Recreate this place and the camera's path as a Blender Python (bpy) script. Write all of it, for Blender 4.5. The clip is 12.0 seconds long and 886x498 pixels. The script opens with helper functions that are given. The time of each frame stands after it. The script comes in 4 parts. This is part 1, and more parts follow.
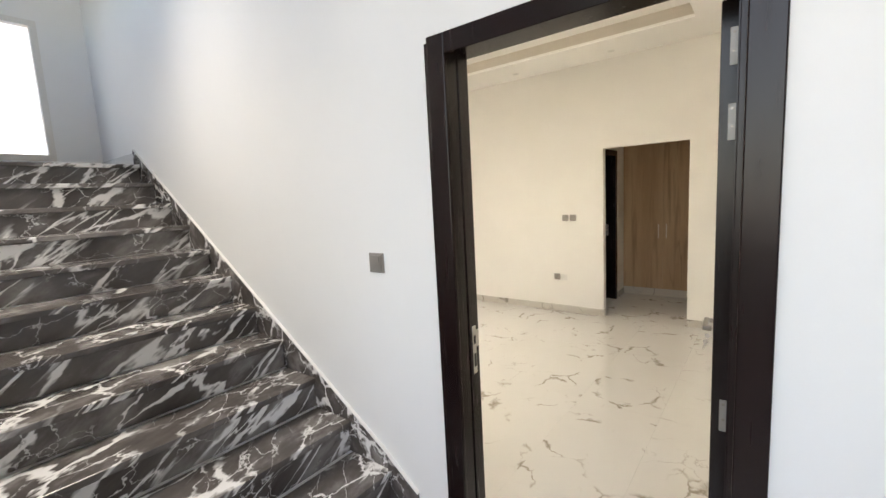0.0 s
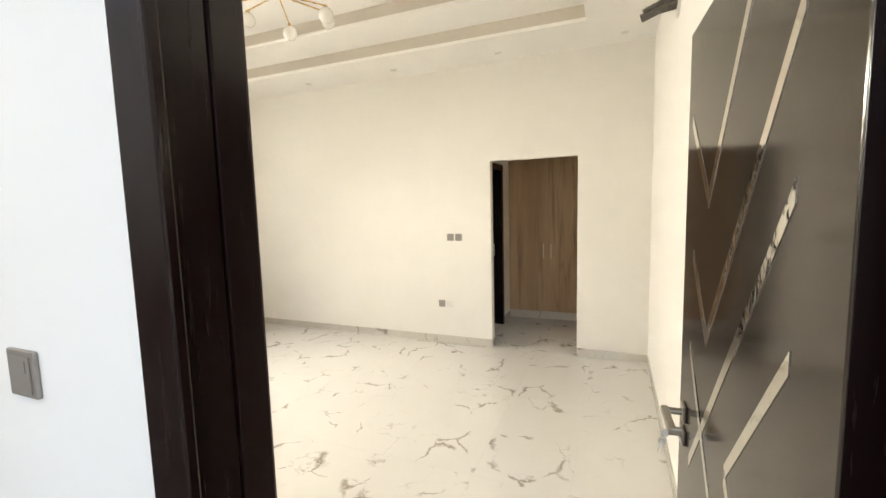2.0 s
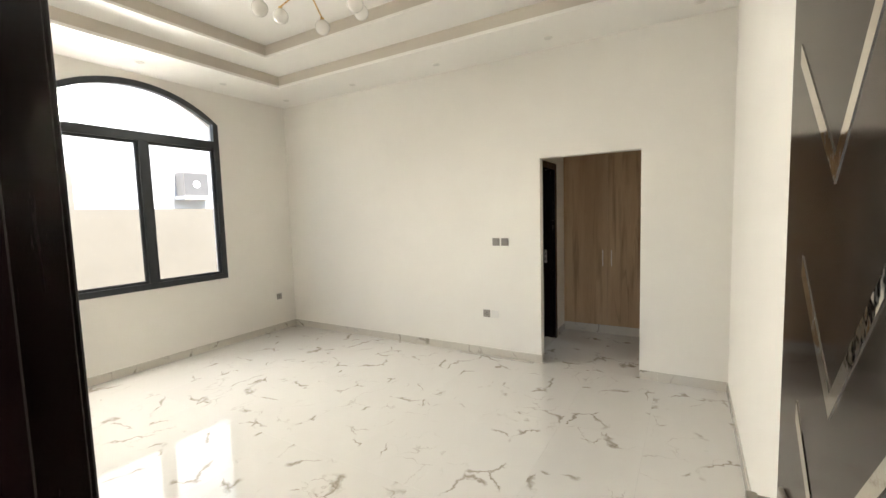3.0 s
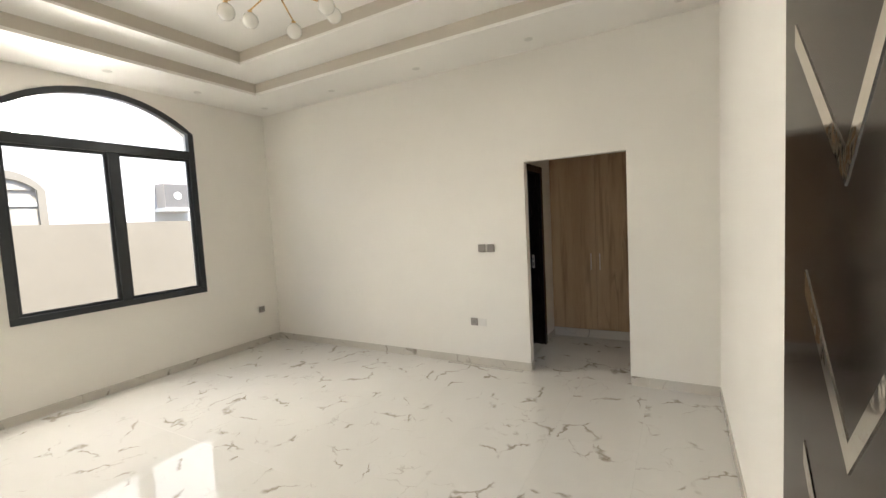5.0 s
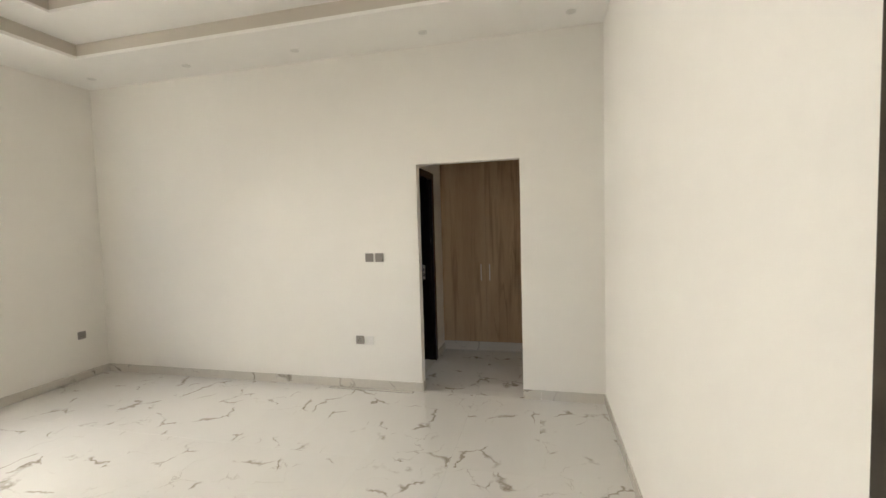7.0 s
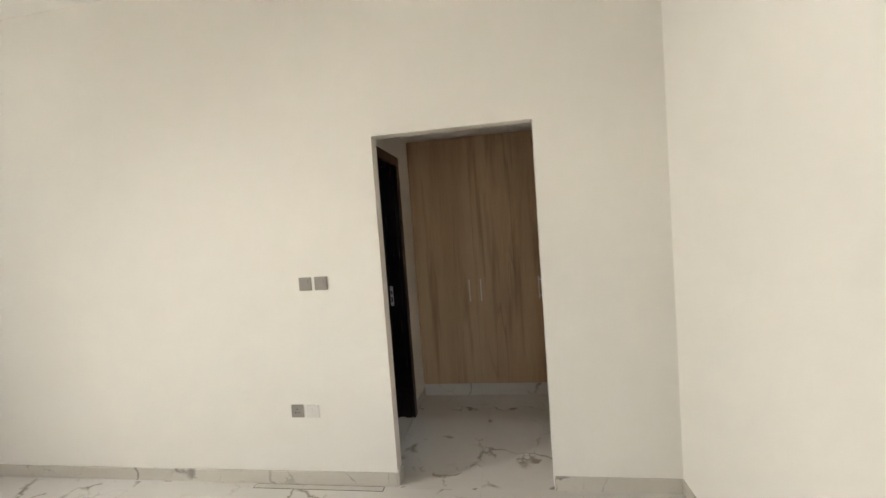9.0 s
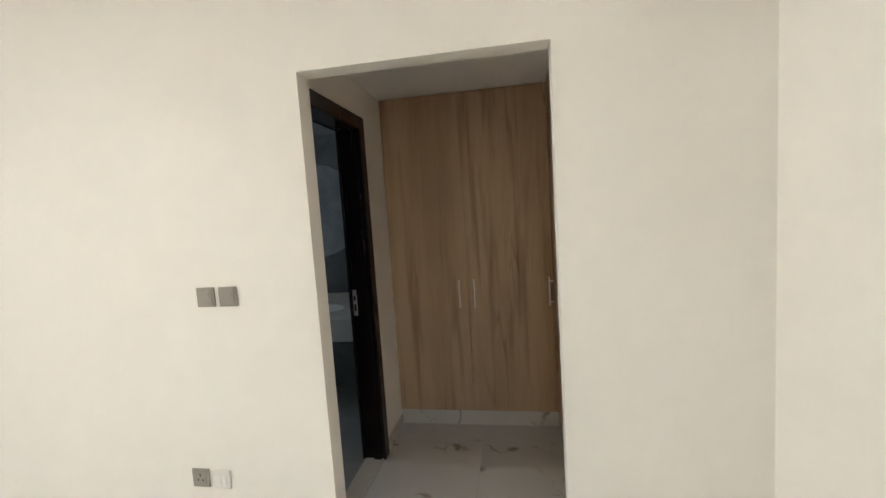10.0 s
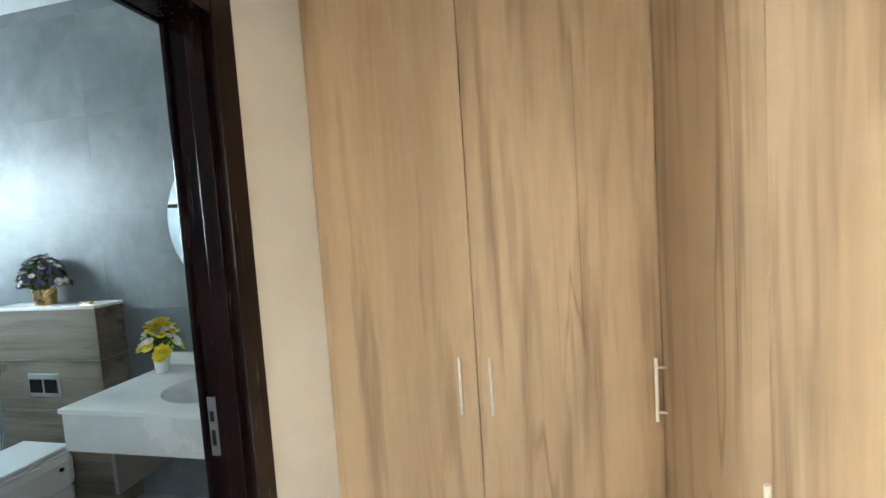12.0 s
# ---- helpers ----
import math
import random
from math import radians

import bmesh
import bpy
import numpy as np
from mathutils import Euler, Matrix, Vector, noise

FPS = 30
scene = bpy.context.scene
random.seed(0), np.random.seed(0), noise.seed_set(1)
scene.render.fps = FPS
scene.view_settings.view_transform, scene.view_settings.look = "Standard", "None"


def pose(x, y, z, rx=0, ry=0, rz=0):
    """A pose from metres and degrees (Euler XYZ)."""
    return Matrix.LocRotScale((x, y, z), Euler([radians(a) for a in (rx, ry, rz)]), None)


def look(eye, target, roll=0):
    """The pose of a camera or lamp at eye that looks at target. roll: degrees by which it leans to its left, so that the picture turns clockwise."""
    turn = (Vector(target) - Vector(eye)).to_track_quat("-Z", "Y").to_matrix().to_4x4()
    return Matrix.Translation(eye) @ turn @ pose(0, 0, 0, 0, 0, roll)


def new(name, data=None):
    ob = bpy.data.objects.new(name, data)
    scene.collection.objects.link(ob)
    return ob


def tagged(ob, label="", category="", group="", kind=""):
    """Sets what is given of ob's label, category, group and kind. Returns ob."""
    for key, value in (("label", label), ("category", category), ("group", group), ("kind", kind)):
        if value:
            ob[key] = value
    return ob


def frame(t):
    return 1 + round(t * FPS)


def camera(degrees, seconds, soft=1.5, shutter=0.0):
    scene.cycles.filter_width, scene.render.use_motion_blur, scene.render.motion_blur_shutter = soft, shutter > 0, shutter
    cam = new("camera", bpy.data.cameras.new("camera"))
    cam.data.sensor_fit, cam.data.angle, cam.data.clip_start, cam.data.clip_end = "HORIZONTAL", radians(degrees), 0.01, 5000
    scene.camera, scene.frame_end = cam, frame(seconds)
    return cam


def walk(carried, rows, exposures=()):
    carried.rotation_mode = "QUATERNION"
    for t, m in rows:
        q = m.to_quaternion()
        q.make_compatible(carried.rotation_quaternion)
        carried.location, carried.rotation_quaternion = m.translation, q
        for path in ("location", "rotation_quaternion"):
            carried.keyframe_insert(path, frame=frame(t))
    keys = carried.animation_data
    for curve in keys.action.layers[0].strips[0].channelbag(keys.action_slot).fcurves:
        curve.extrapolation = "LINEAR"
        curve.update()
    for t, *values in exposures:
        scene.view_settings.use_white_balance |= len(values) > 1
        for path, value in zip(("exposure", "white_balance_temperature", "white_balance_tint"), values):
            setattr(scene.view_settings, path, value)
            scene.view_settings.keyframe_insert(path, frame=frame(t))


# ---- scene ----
cam = camera(93.0, 12.0, soft=1.5)
PATH = [
    (0, (1.711, -5.668, 1.707), (0.493, -4.101, 1.462), -3.0),
    (0.5, (1.654, -5.449, 1.705), (0.585, -3.774, 1.473), -2.6),
    (0.9, (1.594, -5.272, 1.709), (0.595, -3.552, 1.493), -2.0),
    (1, (1.581, -5.232, 1.7), (0.604, -3.501, 1.483), -1.4),
    (1.5, (1.433, -5.004, 1.711), (0.589, -3.201, 1.516), -2.5),
    (1.8, (1.381, -4.881, 1.72), (0.613, -3.045, 1.517), -2.0),
    (2, (1.346, -4.811, 1.716), (0.594, -2.968, 1.512), -1.5),
    (2.2, (1.367, -4.73, 1.711), (0.575, -2.903, 1.519), -2.4),
    (2.5, (1.388, -4.574, 1.708), (0.513, -2.783, 1.54), -2.3),
    (3, (1.382, -4.412, 1.667), (0.371, -2.695, 1.5), -1.7),
    (3.2, (1.401, -4.382, 1.651), (0.357, -2.683, 1.492), -1.4),
    (3.5, (1.403, -4.318, 1.667), (0.362, -2.621, 1.476), -1.4),
    (3.6, (1.394, -4.334, 1.681), (0.369, -2.624, 1.528), -1.6),
    (3.7, (1.411, -4.307, 1.703), (0.377, -2.596, 1.658), -2.4),
    (5.3, (1.369, -4.258, 1.675), (0.427, -2.509, 1.441), -3.0),
    (5.5, (1.334, -4.248, 1.669), (0.454, -2.495, 1.279), -2.5),
    (5.9, (1.308, -4.211, 1.637), (0.473, -2.472, 1.108), -1.8),
    (6, (1.292, -4.215, 1.639), (0.472, -2.444, 1.199), -2.2),
    (6.5, (1.247, -4.172, 1.646), (0.665, -2.26, 1.567), -1.9),
    (7, (1.188, -3.897, 1.625), (0.718, -1.956, 1.516), -1.6),
    (7.2, (1.169, -3.762, 1.631), (0.713, -1.818, 1.532), -1.5),
    (8.8, (0.823, -2.677, 1.652), (0.544, -0.701, 1.513), -2.5),
    (9, (0.809, -2.523, 1.623), (0.489, -0.552, 1.526), -4.2),
    (9.5, (0.804, -2.069, 1.615), (0.461, -0.104, 1.463), -2.3),
    (10, (0.825, -1.601, 1.642), (0.479, 0.36, 1.457), -3.7),
    (10.5, (0.84, -1.128, 1.637), (0.335, 0.796, 1.436), -2.8),
    (10.7, (0.844, -0.978, 1.645), (0.305, 0.935, 1.416), -2.8),
    (11, (0.797, -0.745, 1.622), (0.268, 1.172, 1.409), -3.4),
    (11.2, (0.744, -0.587, 1.626), (0.263, 1.343, 1.421), -2.8),
    (11.5, (0.695, -0.376, 1.634), (0.25, 1.563, 1.426), -3.0),
    (11.8, (0.67, -0.168, 1.62), (0.221, 1.773, 1.447), -4.4),
    (12, (0.668, -0.024, 1.607), (0.256, 1.929, 1.477), -3.8),
]
walk(cam, [(t, look(e, g, r)) for t, e, g, r in PATH],
     exposures=[(0.0, 2.34, 7000, 11), (1.0, 2.4, 6900, 10), (2.0, 2.62, 6800, 9), (2.5, 2.64, 6300, 8), (3.0, 2.27, 6450, 9), (5.5, 2.03, 6500, 10),
                (7.0, 2.08, 6500, 10), (9.5, 2.28, 6400, 10), (10.5, 2.45, 6300, 10), (11.0, 2.78, 6600, 15), (11.2, 3.12, 6550, 14), (11.5, 3.88, 6050, 5), (12.0, 4.64, 5850, 0)])

# ---- light ----
SUN_AZ, SUN_EL = radians(80), radians(64)   # the sun stands on the +x side, so none falls in through the windows
world = bpy.data.worlds.new("sky")
scene.world = world
world.use_nodes = True
wn = world.node_tree
sky = wn.nodes.new("ShaderNodeTexSky")
sky.sky_type, sky.sun_disc = "NISHITA", False
sky.sun_elevation, sky.sun_rotation = SUN_EL, SUN_AZ
wn.links.new(sky.outputs[0], wn.nodes["Background"].inputs[0])
wn.nodes["Background"].inputs[1].default_value = 0.15
sun = new("sun", bpy.data.lights.new("sun", "SUN"))
sun.data.energy, sun.data.angle, sun.data.color = 5.0, radians(0.5), (1.0, 0.95, 0.88)
sun.matrix_world = look((0, 0, 0), (-math.sin(SUN_AZ) * math.cos(SUN_EL), -math.cos(SUN_AZ) * math.cos(SUN_EL), -math.sin(SUN_EL)))


def opening_lamp(name, eye, target, sx, sy, watts, color, spread=180):
    """An area lamp for sky light, in a window or an added opening."""
    lamp = new(name, bpy.data.lights.new(name, "AREA"))
    lamp.data.shape, lamp.data.size, lamp.data.size_y = "RECTANGLE", sx, sy
    lamp.data.energy, lamp.data.color, lamp.data.spread = watts, color, radians(spread)
    lamp.matrix_world = look(eye, target)
    return lamp


# fill lamp in an added, unseen opening, to light the hall wall evenly
opening_lamp("hall_window_light", (2.2, -7.62, 2.6), (0.8, -4.42, 1.7), 2.3, 2.4, 8.2, (1.0, 0.945, 0.865))
# fill lamp added high beside the stairs, aimed down to brighten the treads
opening_lamp("stair_window_light", (-0.9, -5.95, 3.65), (-0.6, -5.90, 0.0), 2.3, 0.6, 8.0, (1.0, 0.95, 0.89), 95)
opening_lamp("landing_window_light", (-3.27, -5.12, 2.8), (0, -5.12, 2.6), 0.72, 1.1, 0.15, (0.93, 0.97, 1.0))
opening_lamp("bathroom_window_light", (-4.02, 1.1, 1.95), (-1.6, 1.25, 0.7), 0.8, 1.0, 3.6, (0.85, 0.94, 1.0))
opening_lamp("arch_window_light", (-4.04, -1.993, 2.90), (-1.42, -3.50, 0.85), 1.45, 0.30, 23, (1.0, 0.95, 0.865), 132)


# ---- materials ----
def material(name):
    m = bpy.data.materials.new(name)
    m.use_nodes = True
    return m, m.node_tree.nodes, m.node_tree.links, m.node_tree.nodes["Principled BSDF"]


def node(ns, kind, **values):
    n = ns.new(kind)
    for key, value in values.items():
        n.inputs[key].default_value = value
    return n


def ramp(ns, stops):
    n = ns.new("ShaderNodeValToRGB")
    while len(n.color_ramp.elements) < len(stops):
        n.color_ramp.elements.new(0.5)
    for e, (p, c) in zip(n.color_ramp.elements, stops):
        e.position, e.color = p, (*c, 1)
    return n


def math_node(ns, links, op, a, b=None, clamp=False):
    n = ns.new("ShaderNodeMath")
    n.operation, n.use_clamp = op, clamp
    for i, v in enumerate((a, b)):
        if v is None:
            continue
        if isinstance(v, (int, float)):
            n.inputs[i].default_value = v
        else:
            links.new(v, n.inputs[i])
    return n.outputs[0]


def coords(ns, links, scale=(1, 1, 1), rotate=(0, 0, 0), per_object=False):
    tc = ns.new("ShaderNodeTexCoord")
    mp = ns.new("ShaderNodeMapping")
    mp.inputs["Scale"].default_value, mp.inputs["Rotation"].default_value = scale, rotate
    if per_object:
        info = ns.new("ShaderNodeObjectInfo")
        mul = ns.new("ShaderNodeVectorMath")
        mul.operation = "SCALE"
        mul.inputs[0].default_value = (61.0, 37.0, 23.0)
        links.new(info.outputs["Random"], mul.inputs["Scale"])
        add = ns.new("ShaderNodeVectorMath")
        links.new(tc.outputs["Object"], add.inputs[0])
        links.new(mul.outputs[0], add.inputs[1])
        links.new(add.outputs[0], mp.inputs["Vector"])
    else:
        links.new(tc.outputs["Object"], mp.inputs["Vector"])
    return mp.outputs[0]


def noise_tex(ns, links, vec, scale, detail=3, rough=0.5, distort=0.0):
    n = node(ns, "ShaderNodeTexNoise", Scale=scale, Detail=detail, Roughness=rough, Distortion=distort)
    links.new(vec, n.inputs["Vector"])
    return n


def bump(ns, links, height, bsdf, strength, dist=0.002):
    b = node(ns, "ShaderNodeBump", Strength=strength, Distance=dist)
    links.new(height, b.inputs["Height"])
    links.new(b.outputs[0], bsdf.inputs["Normal"])


def paint(name, base, rough=0.6, vary=0.03, strength=0.15):
    m, ns, ln, bs = material(name)
    v = coords(ns, ln)
    big = noise_tex(ns, ln, v, 1.3, 4, 0.6)
    fine = noise_tex(ns, ln, v, 140, 2)
    r = ramp(ns, [(0.3, tuple(c * (1 - vary) for c in base)), (0.7, base)])
    ln.new(big.outputs[0], r.inputs[0])
    ln.new(r.outputs[0], bs.inputs["Base Color"])
    bs.inputs["Roughness"].default_value = rough
    bump(ns, ln, fine.outputs[0], bs, strength, 0.001)
    return m


def plain(name, base, rough=0.4, metal=0.0, vary=0.12, scale=12):
    m, ns, ln, bs = material(name)
    v = coords(ns, ln)
    big = noise_tex(ns, ln, v, scale, 4, 0.6)
    r = ramp(ns, [(0.3, tuple(c * (1 - vary) for c in base)), (0.7, base)])
    ln.new(big.outputs[0], r.inputs[0])
    ln.new(r.outputs[0], bs.inputs["Base Color"])
    rr = ramp(ns, [(0.3, (rough * 0.85,) * 3), (0.7, (min(1, rough * 1.15),) * 3)])
    ln.new(big.outputs[0], rr.inputs[0])
    ln.new(rr.outputs[0], bs.inputs["Roughness"])
    bs.inputs["Metallic"].default_value = metal
    return m


def vein_line(ns, ln, vec, scale, width, detail=3, distort=0.6, rough=0.5):
    """1 on the contour lines of a noise, 0 away from them."""
    n = noise_tex(ns, ln, vec, scale, detail, rough, distort)
    d = math_node(ns, ln, "ABSOLUTE", math_node(ns, ln, "SUBTRACT", n.outputs[0], 0.5))
    mr = node(ns, "ShaderNodeMapRange", **{"From Min": 0.0, "From Max": width, "To Min": 1.0, "To Max": 0.0})
    ln.new(d, mr.inputs["Value"])
    return mr.outputs[0]


def masked(ns, ln, vec, scale, lo, hi, detail=2):
    n = noise_tex(ns, ln, vec, scale, detail)
    mr = node(ns, "ShaderNodeMapRange", **{"From Min": lo, "From Max": hi})
    ln.new(n.outputs[0], mr.inputs["Value"])
    return mr.outputs[0]


def crack_line(ns, ln, vec, scale, width, wobble):
    """1 on the forked edges of distorted cells, 0 inside them."""
    n = noise_tex(ns, ln, vec, scale * 1.6, 4, 0.6)
    off = ns.new("ShaderNodeVectorMath")
    off.operation = "SCALE"
    off.inputs["Scale"].default_value = wobble
    ln.new(n.outputs["Color"], off.inputs[0])
    add = ns.new("ShaderNodeVectorMath")
    ln.new(vec, add.inputs[0])
    ln.new(off.outputs[0], add.inputs[1])
    v = node(ns, "ShaderNodeTexVoronoi", Scale=scale)
    v.feature = "DISTANCE_TO_EDGE"
    ln.new(add.outputs[0], v.inputs["Vector"])
    wide = node(ns, "ShaderNodeMapRange", **{"From Min": 0.35, "From Max": 0.68, "To Min": width * 0.3, "To Max": width * 2.0})
    ln.new(noise_tex(ns, ln, vec, scale * 3.1, 2).outputs[0], wide.inputs["Value"])
    mr = node(ns, "ShaderNodeMapRange", **{"From Min": 0.0, "To Min": 1.0, "To Max": 0.0})
    ln.new(v.outputs["Distance"], mr.inputs["Value"])
    ln.new(wide.outputs[0], mr.inputs["From Max"])
    return mr.outputs[0]


def porcelain(name, base, vein, rough=0.06, amount=0.85):
    """Polished white porcelain with broken, forked grey-brown veins."""
    m, ns, ln, bs = material(name)
    v = coords(ns, ln, per_object=True)
    strong = math_node(ns, ln, "MULTIPLY", crack_line(ns, ln, v, 2.3, 0.030, 0.24), masked(ns, ln, v, 3.4, 0.52, 0.60))
    thin = math_node(ns, ln, "MULTIPLY", crack_line(ns, ln, v, 3.6, 0.016, 0.20), masked(ns, ln, v, 2.6, 0.54, 0.64))
    cloud = masked(ns, ln, v, 1.6, 0.35, 0.8, 4)
    tot = math_node(ns, ln, "ADD", math_node(ns, ln, "MULTIPLY", strong, amount), math_node(ns, ln, "MULTIPLY", thin, 0.5 * amount), True)
    tot = math_node(ns, ln, "ADD", tot, math_node(ns, ln, "MULTIPLY", cloud, 0.05), True)
    mix = ns.new("ShaderNodeMix")
    mix.data_type = "RGBA"
    mix.inputs["A"].default_value, mix.inputs["B"].default_value = (*base, 1), (*vein, 1)
    ln.new(tot, mix.inputs["Factor"])
    ln.new(mix.outputs["Result"], bs.inputs["Base Color"])
    r = ramp(ns, [(0.3, (rough * 0.7,) * 3), (0.75, (rough * 1.6,) * 3)])
    ln.new(noise_tex(ns, ln, v, 7, 4).outputs[0], r.inputs[0])
    ln.new(r.outputs[0], bs.inputs["Roughness"])
    bs.inputs["IOR"].default_value = 1.62
    return m


def streaks(ns, ln, direction, stretch):
    """Coordinates drawn out along one slanting direction."""
    base = coords(ns, ln, per_object=True)
    mp = ns.new("ShaderNodeMapping")
    mp.vector_type = "TEXTURE"
    mp.inputs["Rotation"].default_value = Vector(direction).to_track_quat("Z", "Y").to_euler()
    mp.inputs["Scale"].default_value = (1, 1, stretch)
    ln.new(base, mp.inputs["Vector"])
    return mp.outputs[0]


def black_marble(name):
    """Polished dark brown-black marble with bold slanting white veins."""
    m, ns, ln, bs = material(name)
    v = streaks(ns, ln, (-0.35, 0.75, 0.5), 4.0)
    u = streaks(ns, ln, (-0.1, 0.8, 0.6), 7.0)
    w = streaks(ns, ln, (-0.7, 0.6, 0.3), 3.0)
    a = math_node(ns, ln, "MULTIPLY", crack_line(ns, ln, v, 3.2, 0.036, 0.22), masked(ns, ln, v, 2.2, 0.42, 0.48))
    b = math_node(ns, ln, "MULTIPLY", crack_line(ns, ln, u, 6.5, 0.034, 0.12), masked(ns, ln, u, 3.4, 0.45, 0.52))
    c = math_node(ns, ln, "MULTIPLY", crack_line(ns, ln, w, 7.0, 0.015, 0.12), masked(ns, ln, w, 3.6, 0.47, 0.58))
    tot = math_node(ns, ln, "ADD", math_node(ns, ln, "MULTIPLY", a, 1.7), math_node(ns, ln, "MULTIPLY", b, 1.3), True)
    tot = math_node(ns, ln, "ADD", tot, math_node(ns, ln, "MULTIPLY", c, 0.9), True)
    cloud = ramp(ns, [(0.34, (0.055, 0.047, 0.044)), (0.52, (0.10, 0.089, 0.084)), (0.74, (0.30, 0.28, 0.27))])
    ln.new(noise_tex(ns, ln, v, 5.0, 6, 0.62).outputs[0], cloud.inputs[0])
    mix = ns.new("ShaderNodeMix")
    mix.data_type = "RGBA"
    mix.inputs["B"].default_value = (0.74, 0.73, 0.72, 1)
    ln.new(cloud.outputs[0], mix.inputs["A"])
    ln.new(tot, mix.inputs["Factor"])
    ln.new(mix.outputs["Result"], bs.inputs["Base Color"])
    r = ramp(ns, [(0.3, (0.10,) * 3), (0.7, (0.2,) * 3)])
    ln.new(noise_tex(ns, ln, u, 9, 4).outputs[0], r.inputs[0])
    ln.new(r.outputs[0], bs.inputs["Roughness"])
    return m


def wood(name, dark, mid, light, scale=1.0, rough=0.45, along="z", coat=0.0):
    """Straight-grained wood or laminate with soft broken streaks, the grain along one axis."""
    m, ns, ln, bs = material(name)
    s = {"z": (1, 1, 0.07), "x": (0.07, 1, 1), "y": (1, 0.07, 1)}[along]
    s2 = {"z": (1, 1, 0.065), "x": (0.07, 1, 1), "y": (1, 0.07, 1)}[along]
    v = coords(ns, ln, scale=s, per_object=True)
    v2 = coords(ns, ln, scale=s2, per_object=True)
    broad = noise_tex(ns, ln, v, 5.0 * scale, 2, 0.5, 0.2)
    plume = noise_tex(ns, ln, v2, 13.0 * scale, 4, 0.55, 0.15)
    fine = noise_tex(ns, ln, v, 60 * scale, 4, 0.65, 0.2)
    c = ramp(ns, [(0.36, mid), (0.58, light)])
    ln.new(math_node(ns, ln, "ADD", math_node(ns, ln, "MULTIPLY", broad.outputs[0], 0.64), math_node(ns, ln, "MULTIPLY", fine.outputs[0], 0.36)), c.inputs[0])
    soft = node(ns, "ShaderNodeMapRange", **{"From Min": 0.53, "From Max": 0.70, "To Max": 0.66})
    ln.new(plume.outputs[0], soft.inputs["Value"])
    knots = math_node(ns, ln, "MULTIPLY", vein_line(ns, ln, v2, 7 * scale, 0.022, 2, 0.5), masked(ns, ln, v2, 6 * scale, 0.54, 0.66))
    fac = math_node(ns, ln, "ADD", soft.outputs[0], math_node(ns, ln, "MULTIPLY", knots, 0.6), True)
    mix = ns.new("ShaderNodeMix")
    mix.data_type = "RGBA"
    mix.inputs["B"].default_value = (*dark, 1)
    ln.new(c.outputs[0], mix.inputs["A"])
    ln.new(fac, mix.inputs["Factor"])
    ln.new(mix.outputs["Result"], bs.inputs["Base Color"])
    r = ramp(ns, [(0.3, (rough * 0.8,) * 3), (0.7, (min(1, rough * 1.2),) * 3)])
    ln.new(fine.outputs[0], r.inputs[0])
    ln.new(r.outputs[0], bs.inputs["Roughness"])
    bs.inputs["Coat Weight"].default_value = coat
    bs.inputs["Coat Roughness"].default_value = 0.12
    bump(ns, ln, fine.outputs[0], bs, 0.12, 0.001)
    return m


def concrete_tile(name, dark, light, rough):
    """Stone-look tile with soft clouds at two scales."""
    m, ns, ln, bs = material(name)
    v = coords(ns, ln, per_object=True)
    big = noise_tex(ns, ln, v, 1.8, 5, 0.6, 0.4)
    small = noise_tex(ns, ln, v, 9.0, 4, 0.6)
    c = ramp(ns, [(0.30, dark), (0.70, light)])
    ln.new(math_node(ns, ln, "ADD", math_node(ns, ln, "MULTIPLY", big.outputs[0], 0.75), math_node(ns, ln, "MULTIPLY", small.outputs[0], 0.25)), c.inputs[0])
    ln.new(c.outputs[0], bs.inputs["Base Color"])
    r = ramp(ns, [(0.3, (rough * 0.85,) * 3), (0.7, (rough * 1.15,) * 3)])
    ln.new(big.outputs[0], r.inputs[0])
    ln.new(r.outputs[0], bs.inputs["Roughness"])
    return m


def glass(name, tint=(1, 1, 1), rough=0.0):
    m, ns, ln, bs = material(name)
    bs.inputs["Base Color"].default_value = (*tint, 1)
    bs.inputs["Roughness"].default_value = rough
    bs.inputs["Transmission Weight"].default_value = 1.0
    bs.inputs["IOR"].default_value = 1.02
    bs.inputs["Specular IOR Level"].default_value = 0.5
    return m


M_CREAM = paint("cream_wall_paint", (0.80, 0.772, 0.718))
M_WHITE = paint("white_wall_paint", (0.82, 0.82, 0.81))
M_CEIL = paint("ceiling_paint", (0.87, 0.85, 0.81), 0.7)
M_COVE = paint("taupe_cove_band", (0.58, 0.53, 0.455), 0.7)
M_FLOOR = porcelain("polished_porcelain", (0.62, 0.60, 0.562), (0.225, 0.182, 0.13), 0.035, 0.85)
M_SKIRT = porcelain("skirting_porcelain", (0.58, 0.545, 0.485), (0.15, 0.125, 0.10), 0.12, 0.75)
M_GROUT = plain("grout", (0.62, 0.60, 0.56), 0.6)
M_DARKGROUT = plain("grey_grout", (0.19, 0.20, 0.205), 0.6)
M_NERO = black_marble("black_marble")
M_WOOD = wood("walnut_laminate", (0.185, 0.106, 0.050), (0.385, 0.250, 0.139), (0.48, 0.334, 0.199), 1.0, 0.62)
M_DARK = wood("espresso_wood", (0.0036, 0.0016, 0.0016), (0.0062, 0.0022, 0.0022), (0.0088, 0.0029, 0.0028), 1.0, 0.24)
M_DARK.node_tree.nodes["Principled BSDF"].inputs["Specular IOR Level"].default_value = 0.3
M_LEAF = plain("espresso_leaf", (0.013, 0.008, 0.005), 0.13, 0.0, 0.05, 3)
M_LEAF.node_tree.nodes["Principled BSDF"].inputs["Specular IOR Level"].default_value = 0.62
